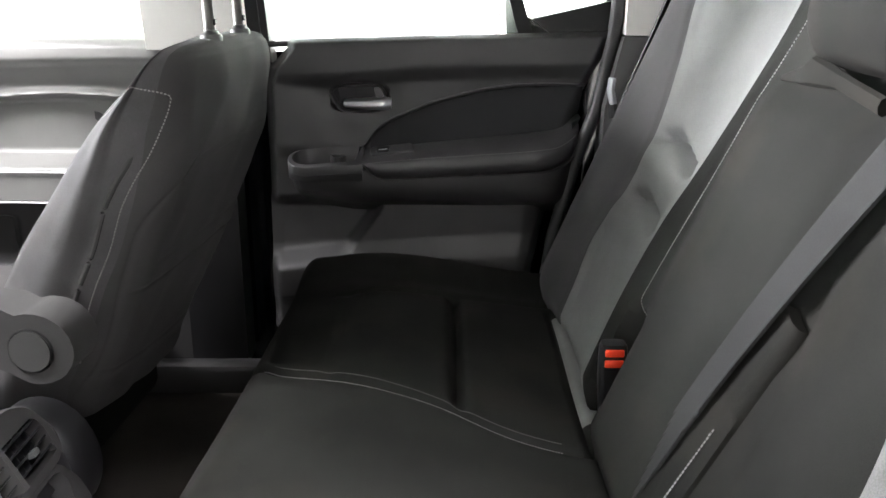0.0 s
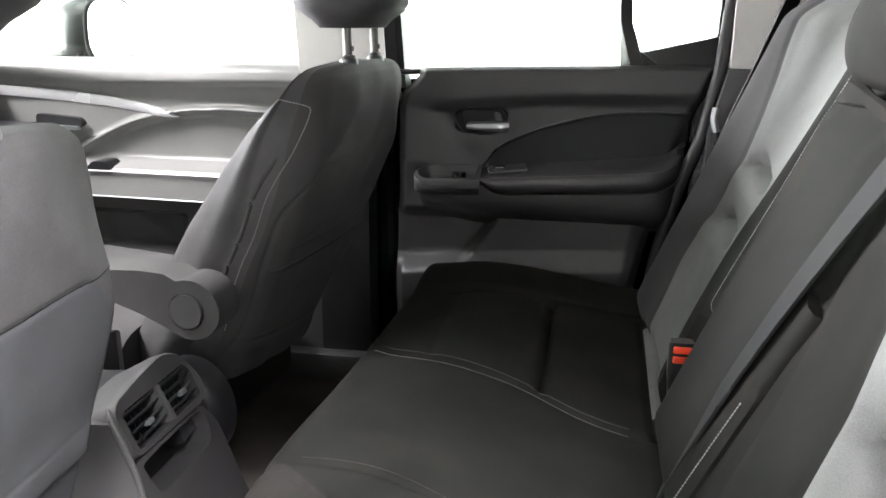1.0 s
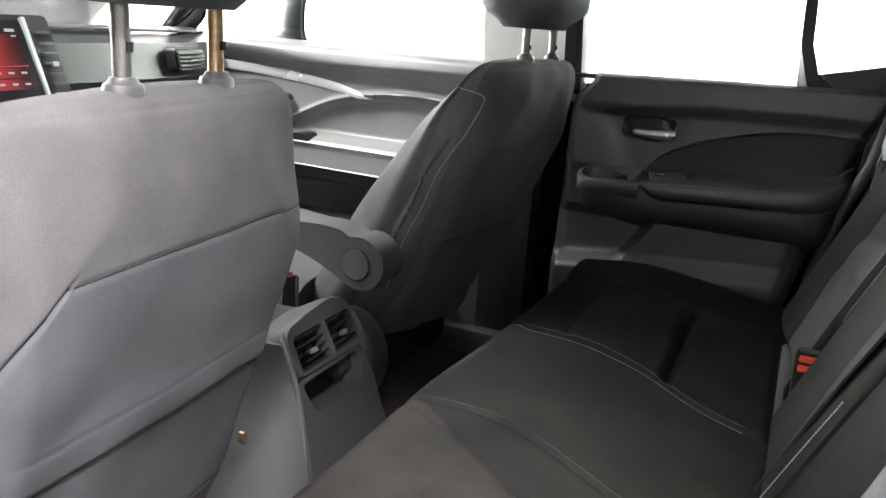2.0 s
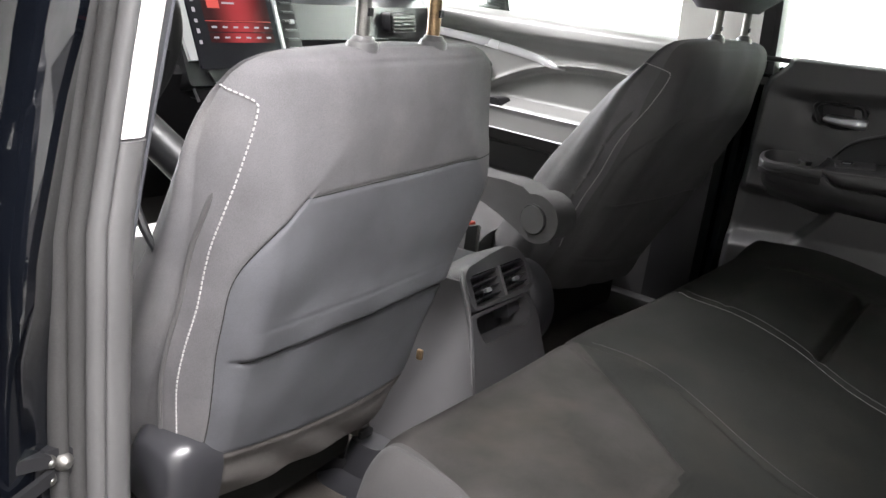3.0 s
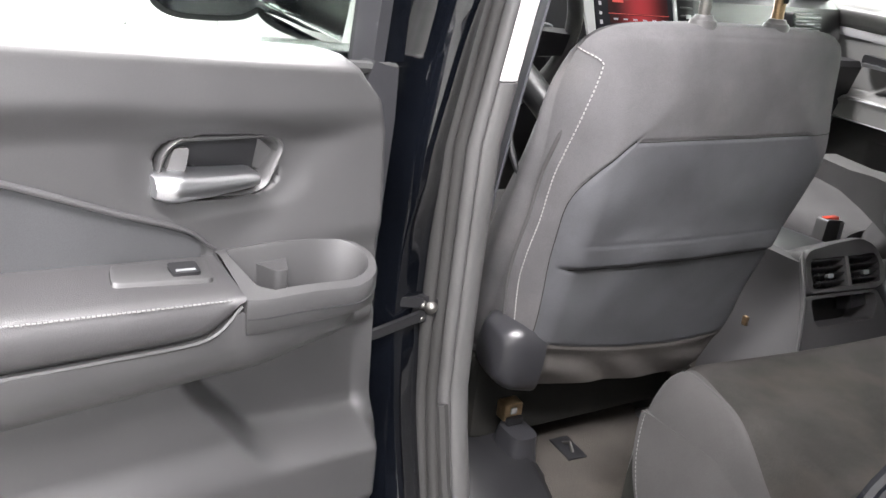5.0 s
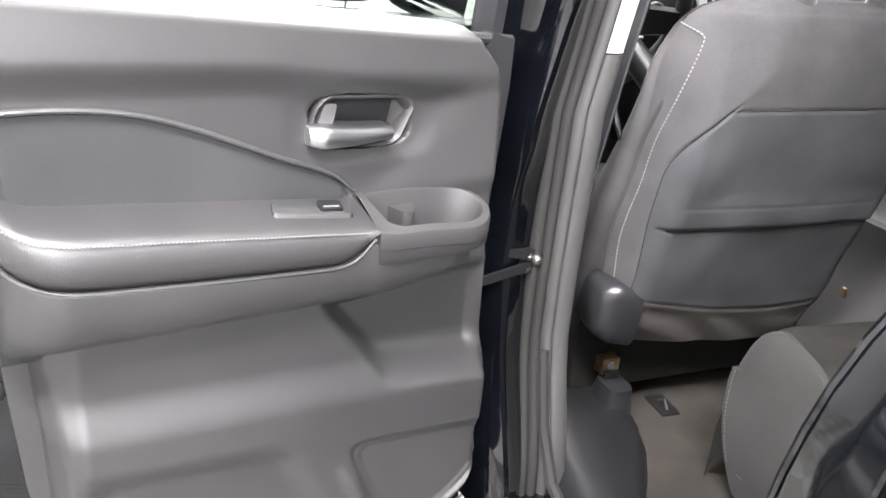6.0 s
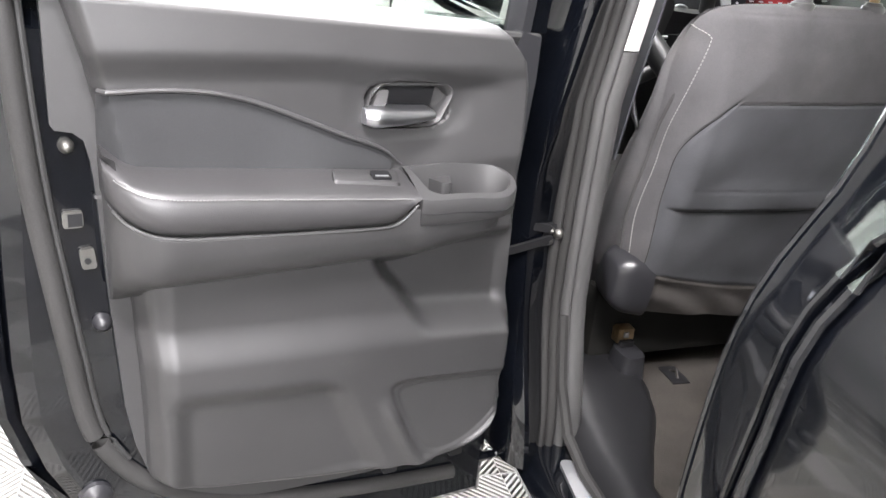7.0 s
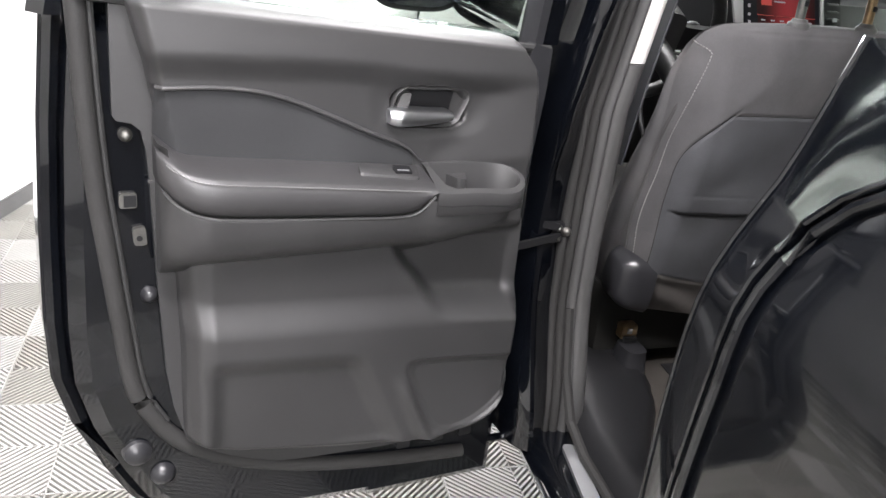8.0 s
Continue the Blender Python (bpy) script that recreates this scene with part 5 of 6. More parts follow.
    if not driver_side:
        # folding armrest at the tunnel side
        ya = yc - 0.278
        path = [(-0.352, 0.822, 0.045), (-0.40, 0.832, 0.044), (-0.45, 0.842, 0.036), (-0.52, 0.846, 0.032), (-0.62, 0.85, 0.030)]
        shape = []
        for j in range(15):
            a = math.pi * (0.62 - 1.18 * j / 14)
            shape.append((-0.362 + 0.050 * math.cos(a), 0.818 + 0.046 * math.sin(a)))
        shape += [(-0.40, 0.786), (-0.45, 0.806), (-0.51, 0.824), (-0.60, 0.832), (-0.62, 0.85), (-0.60, 0.872), (-0.50, 0.868), (-0.44, 0.872), (-0.40, 0.870)]
        part("armrest", slab(shape, ya - 0.062, ya, lambda p, q, d: (p, d, q), 0.016, 4), CLOTH_SIDE, root, "grey folding armrest", 50)
        part("hub_ring", tube([(-0.366 + 0.0275 * math.cos(b), ya - 0.0625, 0.816 + 0.0275 * math.sin(b)) for b in [2 * math.pi * i / 32 for i in range(33)]], 0.0016, 6), PLASTIC_BLACK, root)
        part("armrest_hub", slab(oval(-0.366, 0.816, 0.026, 0.026, 28), ya - 0.0655, ya - 0.055, lambda p, q, d: (p, d, q), 0.002), PLASTIC_GREY, root, "round plastic armrest hub")
        part("tunnel_cover", loft([[(-0.42 + 0.075 * w * c_, ya + 0.03 - 0.05 * k, 0.615 + 0.09 * w * s_) for c_, s_ in [(math.cos(b), math.sin(b)) for b in [2 * math.pi * i / 28 for i in range(28)]]] for k, w in ((0, 1.0), (0.7, 0.99), (0.95, 0.93), (1.08, 0.82), (1.0, 0.72), (0.95, 0.4))]), PLASTIC_DARK, root, "black plastic recliner cover", 60)
    return root


driver = front_seat("dark grey cloth driver seat with pale side stitching", -0.515, [(0.615, -0.345), (0.66, -0.325), (0.72, -0.305), (0.80, -0.280), (0.88, -0.256), (0.96, -0.236), (1.05, -0.222), (1.11, -0.221), (1.14, -0.227), (1.152, -0.240)], 4, 1.152, 0.10)
passenger = front_seat("dark grey cloth passenger seat with folding armrest", 0.440, [(0.615, -0.400), (0.70, -0.358), (0.80, -0.308), (0.90, -0.262), (1.0, -0.218), (1.05, -0.197), (1.11, -0.182), (1.15, -0.186), (1.165, -0.200)], -5, 1.165, 0.0)
part("pocket_clip", box((-0.372, -0.247, 0.655), (-0.362, -0.240, 0.672), 0.002), RUSTY, truck)

for y, z in ((-0.497, 0.8645), (-0.452, 0.8685)):
    part("scuff_mark", box((-0.2672, y - 0.005, z - 0.0008), (-0.2600, y + 0.005, z + 0.0008), 0.0006), STITCH, driver)

# ---- rear bench ----
bench = thing("rear_bench", "dark grey cloth rear bench with light grey backrest inserts", "car seat")
def far_seam(x):
    return smooth_interp([(-0.22, 0.295), (-0.153, 0.268), (-0.12, 0.244), (0.03, 0.188), (0.10, 0.158), (0.18, 0.108), (0.25, 0.086), (0.36, 0.07)], x)
def near_seam(x):
    return -0.125 - 0.125 * S(-0.14, 0.24, x)
def cushion_edge(x):
    """Inner border of the near seat's paler middle panel."""
    return smooth_interp([(-0.23, -0.085), (-0.165, -0.128), (-0.055, -0.219), (0.03, -0.290), (0.095, -0.336), (0.15, -0.36), (0.36, -0.37)], x)
def bolster_seam(x):
    """Seam along the door side of the near seat."""
    return -0.530 - 0.055 * S(-0.20, 0.05, x)
def bench_top(x, y):
    """Height of the cushion: rounded lip, crowned places, a channel between sections."""
    z = 0.716 + 0.012 * bell(x, -0.02, 0.10) - 0.030 * S(0.05, 0.32, x)
    z -= 0.07 * (1 - math.sqrt(max(0.0, 1 - (1 - min(1.0, (x + 0.180) / 0.040)) ** 2)))
    z -= 0.013 * bell(y, far_seam(x), 0.008)
    z += 0.012 * bell(y, 0.46, 0.16) * S(-0.15, 0.0, x)
    z += 0.018 * S(0.58, 0.70, y)
    z -= 0.005 * bell(y, cushion_edge(x), 0.006) * S(0.10, 0.08, x) + 0.007 * bell(x, 0.096, 0.007) * S(cushion_edge(x) + 0.01, cushion_edge(x) - 0.01, y)
    z += 0.010 * bell(y, -0.06, 0.16)
    z -= 0.005 * bell(y, bolster_seam(x), 0.005)
    # cross seam of the outer seats
    if y > far_seam(x):
        line = 0.122
        z -= 0.024 * bell(x, line, 0.0085) * S(far_seam(x) + 0.005, far_seam(x) + 0.03, y) * (1 - S(0.50, 0.56, y))
        z -= 0.008 * bell(y, 0.535 + 0.12 * (x - 0.1), 0.008) * S(-0.10, 0.0, x)
        z -= 0.003 * bell(x, -0.055, 0.007) * (1 - S(0.54, 0.58, y))
        z += 0.010 * bell(x, 0.03, 0.07) * bell(y, 0.37, 0.13) + 0.008 * bell(x, 0.20, 0.06) * bell(y, 0.37, 0.13)
        z -= 0.008 * bell(x, 0.284, 0.006) * (1 - S(0.50, 0.54, y))
    else:
        z -= 0.005 * bell(y, near_seam(x), 0.005)
    z -= 0.10 * (1 - math.sqrt(max(0.0, 1 - (1 - min(1.0, (y + 0.588) / 0.035)) ** 2)))
    z -= 0.05 * (1 - math.sqrt(max(0.0, 1 - (1 - min(1.0, (0.742 - y) / 0.05)) ** 2)))
    return z
SIDE_T, INSERT_T = 16 / 260, 60 / 260
def cushion_lip(y):
    return -0.222 + 0.055 * (y + 0.588) / 1.33 + 0.020 * S(-0.50, -0.588, y)
def bench_skin(s, t):
    """Columns of the skin run along the seams of the near seat."""
    x = -0.210 + 0.57 * s
    for _ in range(3):
        y = interp([(0.0, -0.588), (SIDE_T, bolster_seam(x)), (INSERT_T, cushion_edge(x)), (1.0, 0.742)], t)
        lip = cushion_lip(y)
        x = lip + (0.36 - lip) * s
    return (x, y, bench_top(x - (lip + 0.180) * (1 - S(0.0, 0.25, s)), y))
bm = sheet(bench_skin, 110, 260, (0, 0, -0.10))
for i, f in enumerate(bm.faces):
    c = f.calc_center_median()
    row = i // 110
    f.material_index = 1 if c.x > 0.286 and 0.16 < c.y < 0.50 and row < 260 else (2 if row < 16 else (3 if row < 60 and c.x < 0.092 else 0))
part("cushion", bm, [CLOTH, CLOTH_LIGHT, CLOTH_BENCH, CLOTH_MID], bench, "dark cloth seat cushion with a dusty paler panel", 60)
def front_face(s, t):
    y = -0.586 + 1.326 * s
    lip = cushion_lip(y)
    z0 = bench_top(-0.180, y)
    return (lip + 0.002 + 0.07 * (1 - t) ** 1.5 - 0.018 * math.sin(math.pi * t), y, 0.50 + (z0 - 0.50) * t)
part("cushion_front", sheet(front_face, 120, 16, (0.06, 0, 0)), CLOTH, bench, "", 60)
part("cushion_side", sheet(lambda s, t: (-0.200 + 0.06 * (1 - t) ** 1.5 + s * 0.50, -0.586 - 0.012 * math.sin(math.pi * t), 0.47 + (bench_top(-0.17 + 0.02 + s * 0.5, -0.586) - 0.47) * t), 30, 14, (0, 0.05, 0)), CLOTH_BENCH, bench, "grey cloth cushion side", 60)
side_top = bench_top(-0.15, -0.586)
def side_edge(t):
    return (-0.190 + 0.06 * (1 - t) ** 1.5, -0.5885 - 0.012 * math.sin(math.pi * t), 0.47 + (side_top - 0.47) * t)
stitches(bench, [side_edge(1 - 0.75 * i / 30) for i in range(31)], 0.006, 0.0006, THREAD)
def along(seam, off):
    return [(x, seam(x) + off, bench_top(x, seam(x) + off) + 0.001) for x in [-0.150 + 0.40 * i / 60 for i in range(61)]]
stitches(bench, along(far_seam, -0.010), 0.0036, 0.0005)
stitches(bench, along(far_seam, 0.012), 0.0036, 0.0005, THREAD)
stitches(bench, along(near_seam, 0.008), 0.0036, 0.0005, CLOTH_SIDE)
part("bench_base", box((-0.07, -0.54, 0.45), (0.40, 0.72, 0.56), 0.02), PLASTIC_BLACK, bench)
part("bench_latch", box((-0.15, -0.590, 0.505), (-0.08, -0.560, 0.56), 0.005), PLASTIC, bench)
part("latch_insert", box((-0.135, -0.594, 0.51), (-0.118, -0.588, 0.54), 0.002), STEEL, bench)
part("bench_foot", box((-0.10, -0.60, 0.448), (0.10, -0.47, 0.485), 0.008), PLASTIC, bench)

def lean(y, h):
    """Point on the backrest plane: h along the slope from the hinge line."""
    return Vector((0.318 + 0.38 * h, y, 0.66 + 0.925 * h))
NRM = Vector((-0.925, 0, 0.38))
INNER = [(0.0, 0.235), (0.12, 0.250), (0.2, 0.250), (0.29, 0.237), (0.385, 0.205), (0.52, 0.172), (0.58, 0.165), (0.7, 0.170)]
OUTER = [(0.0, 0.46), (0.10, 0.475), (0.18, 0.492), (0.29, 0.448), (0.385, 0.445), (0.48, 0.49), (0.58, 0.54), (0.7, 0.56)]
def insert_edge(h, near):
    return smooth_interp(INNER, h) + (0.075 if near else 0.0)
SEAM = [(0.0, 0.19), (0.234, 0.175), (0.373, 0.156), (0.49, 0.139), (0.60, 0.12), (0.7, 0.12)]
def back_depth(y, h):
    d = 0.045
    a = y if y > -0.01 else -0.02 - y          # the outer seats mirror each other
    # light insert is a shallow dish between bolsters
    lo, hi = insert_edge(h, y < -0.01), smooth_interp(OUTER, h)
    ins = S(lo, lo + 0.03, a) * (1 - S(hi - 0.03, hi, a))
    d -= 0.010 * ins
    d += 0.016 * bell(a, 0.60, 0.07)
    d -= 0.005 * bell(a, lo - 0.004, 0.006)
    d -= 0.004 * bell(a, smooth_interp(SEAM, h), 0.006)
    d -= 0.005 * bell(a, hi, 0.006)
    for hh in (0.292, 0.388):
        d -= 0.024 * bell(h, hh - 0.03 * abs(a - 0.36) / 0.15, 0.0090) * ins
        d += 0.014 * bell(h, hh - 0.048, 0.032) * ins
    # centre section with fold-down armrest
    if -0.16 < y < 0.17:
        d += 0.014 * S(-0.16, -0.11, y) * (1 - S(0.08, 0.15, y)) * (1 - S(0.46, 0.51, h))
    d -= 0.05 * (1 - S(0.0, 0.05, h)) * 0.5
    # slot for the buckle beside the centre section
    d -= 0.050 * S(0.100, 0.118, y) * (1 - S(0.182, 0.20, y)) * (1 - S(0.15, 0.20, h))
    d -= 0.04 * S(0.60, 0.68, h)
    d -= 0.05 * (1 - math.sqrt(max(0.0, 1 - (1 - min(1.0, (0.735 - y) / 0.05)) ** 2)))
    d -= 0.05 * (1 - math.sqrt(max(0.0, 1 - (1 - min(1.0, (y + 0.68) / 0.05)) ** 2)))
    return d
COLS = ((0.0, 0), (0.17, 1), (0.36, 2), (0.50, 3), (0.62, 4), (0.82, 5), (1.0, 6))
def back_y(s, h):
    """Columns of the skin that run along the edges of the inserts."""
    hi = smooth_interp(OUTER, h)
    stops = (-0.68, -0.02 - hi, -0.02 - insert_edge(h, True), 0.0, insert_edge(h, False), hi, 0.735)
    return interp([(c, stops[k]) for c, k in COLS], s)
NU = 200
bm = sheet(lambda s, t: lean(back_y(s, 0.70 * t), 0.70 * t) + NRM * back_depth(back_y(s, 0.70 * t), 0.70 * t), NU, 120, (0.06, 0, -0.02))
for i, f in enumerate(bm.faces):
    if i < NU * 120:
        c = (i % NU + 0.5) / NU
        f.material_index = 1 if 0.17 < c < 0.36 or 0.62 < c < 0.82 else (2 if c < 0.17 or c > 0.82 else 0)
part("backrest", bm, [CLOTH, CLOTH_LIGHT, CLOTH_SIDE], bench, "dark cloth backrest with light grey inserts", 60)
stitches(bench, [lean(smooth_interp(SEAM, h) - 0.008, h) + NRM * (back_depth(smooth_interp(SEAM, h) - 0.008, h) + 0.001) for h in [0.12 + 0.52 * i / 90 for i in range(91)]], 0.0042, 0.0007)
# centre head restraint and pull strap
rings = []
for i in range(25):
    t = (i / 24) ** 1.6
    h = 0.525 + 0.22 * t
    k = math.sqrt(max(0.0, 1 - (1 - min(1.0, t / 0.3)) ** 2))
    w = 0.105 * (0.62 + 0.38 * k)
    d = 0.05 * (0.25 + 0.75 * k)
    rings.append([lean(-0.115 + w * math.copysign(abs(math.cos(b)) ** 0.6, math.cos(b)), h) + NRM * (0.075 + d * math.copysign(abs(math.sin(b)) ** 0.7, math.sin(b))) for b in [2 * math.pi * k / 32 for k in range(32)]])
part("centre_head_restraint", loft(rings), CLOTH, bench, "low dark cloth head restraint", 60)
bm = bmesh.new()
pts = [lean(0.069, 0.503) + NRM * 0.060, lean(0.03, 0.506) + NRM * 0.068, lean(-0.012, 0.510) + NRM * 0.074, lean(-0.045, 0.516) + NRM * 0.080, lean(-0.08, 0.513) + NRM * 0.074, lean(-0.155, 0.503) + NRM * 0.066]
add_tube(bm, pts, [0.002, 0.004, 0.007, 0.011, 0.006, 0.006], 8, 1.4)
part("pull_strap", bm, CLOTH, bench, "black fabric pull strap")

# buckle between cushion and backrest
buckle = thing("belt_buckle", "black seat belt buckle with red release buttons", "seat belt buckle")
bb = part("buckle_body", loft([[(0.315 + w * c_, 0.146 + 0.011 * s_, z) for c_, s_ in [(math.copysign(abs(math.cos(b)) ** 0.5, math.cos(b)), math.copysign(abs(math.sin(b)) ** 0.5, math.sin(b))) for b in [2 * math.pi * k / 20 for k in range(20)]]] for z, w in ((0.66, 0.010), (0.72, 0.014), (0.765, 0.0175), (0.806, 0.0175), (0.811, 0.015))]), PLASTIC_BLACK, buckle, "", 50)
for z in (0.7865, 0.801):
    part("release_button", box((0.303, 0.1325, z - 0.005), (0.327, 0.1375, z + 0.005), 0.002), RED, bb, "red release button")
part("latch_tongue", tube([(0.285, 0.232, 0.675), (0.280, 0.24, 0.668), (0.276, 0.235, 0.660)], 0.008, 8), STEEL, buckle)

# centre belt running down the backrest
cb = thing("lap_belt", "grey woven seat belt across the rear backrest", "seat belt")
def ribbon(root, pts, width_dir, w, mat=BELT, th=0.0016, name="webbing"):
    rings = []
    for p, wd in zip(pts, width_dir):
        p, wd = Vector(p), Vector(wd).normalized()
        rings.append((p, wd))
    out = []
    for i, (p, wd) in enumerate(rings):
        d = (rings[min(i + 1, len(rings) - 1)][0] - rings[max(i - 1, 0)][0]).normalized()
        nn = d.cross(wd).normalized()
        ribs = [p + wd * w * (0.5 - k / 20) + nn * th * (1.0 + 0.55 * (k % 2)) for k in range(21)]
        out.append([p - wd * w / 2 - nn * th, p + wd * w / 2 - nn * th] + ribs)
    return part(name, loft(out), mat, root, sharp=70)
pts, dirs = [], []
for i in range(22):
    t = i / 21
    h = 0.03 + 0.62 * t
    y = -0.070 - 0.185 * t ** 1.15
    p = lean(y, h) + NRM * (0.052 + 0.012 * math.sin(math.pi * t))
    pts.append(tuple(p))
    dirs.append((0.05 + 0.30 * (1 - t), 0.95, 0.36))
ribbon(cb, pts, dirs, 0.046)
# woven selvedge along both edges of the webbing
for side in (-1, 1):
    part("webbing_edge", tube([Vector(p) + Vector(d).normalized() * side * 0.0222 + NRM * 0.0012 for p, d in zip(pts, dirs)], 0.0013, 6), BELT, cb)

# fabric sleeve under the belt, hemmed with pale thread
rings, hem = [], []
for i in range(25):
    t = 0.02 + 0.46 * i / 24
    h, y = 0.03 + 0.62 * t, -0.070 - 0.185 * t ** 1.15
    w = 0.014 + 0.040 * (1 - i / 24) ** 0.8
    a, b = lean(y - 0.012, h), lean(y - 0.022 - w, h - 0.012)
    rings.append([a + NRM * 0.040, b + NRM * 0.038, b + NRM * 0.050, b.lerp(a, 0.25) + NRM * 0.056, a + NRM * 0.058])
    if i < 15:
        hem.append(b.lerp(a, 0.22) + NRM * 0.0572)
part("belt_sleeve", loft(rings), CLOTH, cb, "black fabric sleeve with pale stitching", 60)
stitches(cb, hem, 0.0048, 0.0008)

# far outer belt by the quarter trim
fb = thing("shoulder_belt", "black seat belt beside the far rear door", "seat belt")
ribbon(fb, [(0.415, 0.70, 0.98), (0.44, 0.685, 1.06), (0.475, 0.67, 1.16), (0.52, 0.65, 1.30), (0.56, 0.62, 1.5)], [(0.6, 0.7, -0.2)] * 5, 0.045, PLASTIC_BLACK)
part("belt_tongue", tube([(0.405, 0.700, 1.075), (0.402, 0.695, 1.055), (0.408, 0.692, 1.03)], 0.007, 8), CHROME, fb, "chrome belt tongue")
part("belt_stalk", tube([(0.408, 0.695, 1.03), (0.41, 0.69, 1.005)], 0.009, 8), PLASTIC_BLACK, fb)

# near front belt on the pillar
nb = thing("shoulder_belt", "dark seat belt hanging inside the door pillar", "seat belt")
ribbon(nb, [(-0.400, -0.752, 0.88), (-0.386, -0.750, 0.95), (-0.371, -0.747, 1.03), (-0.354, -0.742, 1.12), (-0.325, -0.728, 1.30), (-0.295, -0.695, 1.5)], [(0.95, -0.12, 0.12)] * 6, 0.046, BELT_PALE)
part("belt_tongue", tube([(-0.372, -0.745, 0.985), (-0.364, -0.741, 0.962), (-0.352, -0.736, 0.938)], [0.004, 0.005, 0.003], 8), PLASTIC_BLACK, nb, "dark belt tongue")

# ---- centre console ----
con = thing("centre_console", "charcoal console with rear air vents and storage bin", "console")
def con_ring(x, top, w, low=0.46):
    return [(x, -0.03 + w * c_, (top + low) / 2 + (top - low) / 2 * s_) for c_, s_ in [(math.copysign(abs(math.cos(b)) ** 0.32, math.cos(b)), math.copysign(abs(math.sin(b)) ** 0.32, math.sin(b))) for b in [2 * math.pi * k / 40 for k in range(40)]]]
part("console_body", loft([con_ring(-1.05, 0.72, 0.12), con_ring(-0.60, 0.735, 0.112), con_ring(-0.46, 0.745, 0.108), con_ring(-0.415, 0.735, 0.104)]), PLASTIC_DARK, con, "", 50)
F0 = Vector((-0.352, -0.048, 0.70))
FN = Vector((math.cos(0.45), 0, math.sin(0.45)))
FU = Vector((-math.sin(0.45), 0, math.cos(0.45)))
def face(p, q, d):
    return F0 + Vector((0, 1, 0)) * p + FU * q + FN * d
# upper shell round the vents: crowned top, full round at the passenger's side
shell = rounded([(-0.084, 0.004), (-0.084, 0.068), (-0.070, 0.082), (0.0, 0.092), (0.066, 0.097), (0.104, 0.080), (0.124, 0.034), (0.116, 0.008), (0.096, 0.000)], 0.016, 5)
mid = (0.018, 0.045)
wells = [(-0.067, 0.011), (-0.067, 0.065), (0.096, 0.065), (0.104, 0.050), (0.102, 0.013)]
opening = by_angle(rounded(wells, 0.006, 4), mid, 72)
border = by_angle(shell, mid, 72)
def swell(k, h):
    return [(mid[0] + (p - mid[0]) * k, mid[1] + (q - mid[1]) * h) for p, q in border]
bm = bmesh.new()
add_loft(bm, [[face(p, q, -0.075) for p, q in swell(0.97, 0.92)], [face(p, q, -0.012) for p, q in swell(1.0, 1.0)], [face(p, q, 0.001) for p, q in swell(0.985, 0.975)], [face(p, q, 0.005) for p, q in swell(0.95, 0.93)],
              [face(p, q, 0.0045) for p, q in opening], [face(p, q, -0.022) for p, q in opening]], cap=False)
vent = part("vent_bezel", bm, PLASTIC_SATIN, con, "charcoal plastic vent surround", 45)
part("vent_well", slab([(p * 1.01, q) for p, q in rounded(wells, 0.006, 4)], -0.026, -0.021, face), PLASTIC_BLACK, vent)
for y0, y1 in ((-0.066, 0.015), (0.027, 0.101)):
    for k in range(4):
        q = 0.0195 + 0.0125 * k
        bm = bmesh.new()
        add_prism(bm, [(y0, q - 0.0010), (y1, q - 0.0010), (y1, q + 0.0014), (y0, q + 0.0014)], -0.016, 0.0025, lambda p, q, d: face(p, q + (d + 0.006) * 0.45, d))
        part("vent_slat", bm, PLASTIC_DARK, vent)
    for k in range(6):
        p = y0 + (y1 - y0) * (k + 0.5) / 6
        part("vent_vane", slab([(p - 0.0008, 0.013), (p + 0.0008, 0.013), (p + 0.0008, 0.063), (p - 0.0008, 0.063)], -0.021, -0.012, face), PLASTIC_DARK, vent)
    ym = (y0 + y1) / 2
    part("vent_tab", slab(rounded([(ym - 0.007, 0.0295), (ym + 0.007, 0.0295), (ym + 0.007, 0.0365), (ym - 0.007, 0.0365)], 0.002, 2), 0.0, 0.0075, face, 0.001), SILVER, vent)
part("vent_divider", slab([(0.017, 0.012), (0.0255, 0.012), (0.0235, 0.065), (0.0155, 0.065)], -0.02, 0.0065, face, 0.0015), PLASTIC_GREY, vent)
part("vent_lip", tube([face(0.112, 0.016, 0.0035), face(0.115, 0.035, 0.003), face(0.106, 0.066, 0.003)], [0.001, 0.0022, 0.001], 6), PLASTIC_GREY, vent)
# lower housing with an open storage bin, flaring out towards the floor
def lower(p, q, d):
    return face(p - max(0.0, -0.01 - q) * 0.30 * (1 if p < 0 else -0.35), q, d - 0.10 * max(0.0, -0.052 - q))
outer = by_angle(rounded([(-0.086, 0.003), (0.098, 0.001), (0.112, -0.030), (0.104, -0.105), (0.096, -0.235), (-0.080, -0.235), (-0.082, -0.10)], 0.010, 4), (0.005, -0.028), 80)
bin_edge = by_angle(rounded([(-0.074, -0.004), (0.088, -0.004), (0.092, -0.026), (0.076, -0.052), (-0.066, -0.052)], 0.010, 4), (0.005, -0.028), 80)
bm = bmesh.new()
add_loft(bm, [[lower(p, q, -0.09) for p, q in outer], [lower(p, q, -0.006) for p, q in outer], [lower(p * 0.985, q, -0.001) for p, q in outer], [face(p, q, 0.0) for p, q in bin_edge], [face(p, q, -0.004) for p, q in bin_edge],
              [face(0.005 + (p - 0.005) * 0.92, -0.026 + (q + 0.026) * 0.85, -0.060) for p, q in bin_edge]])
part("storage_bin", bm, PLASTIC_SATIN, con, "open charcoal storage bin", 40)
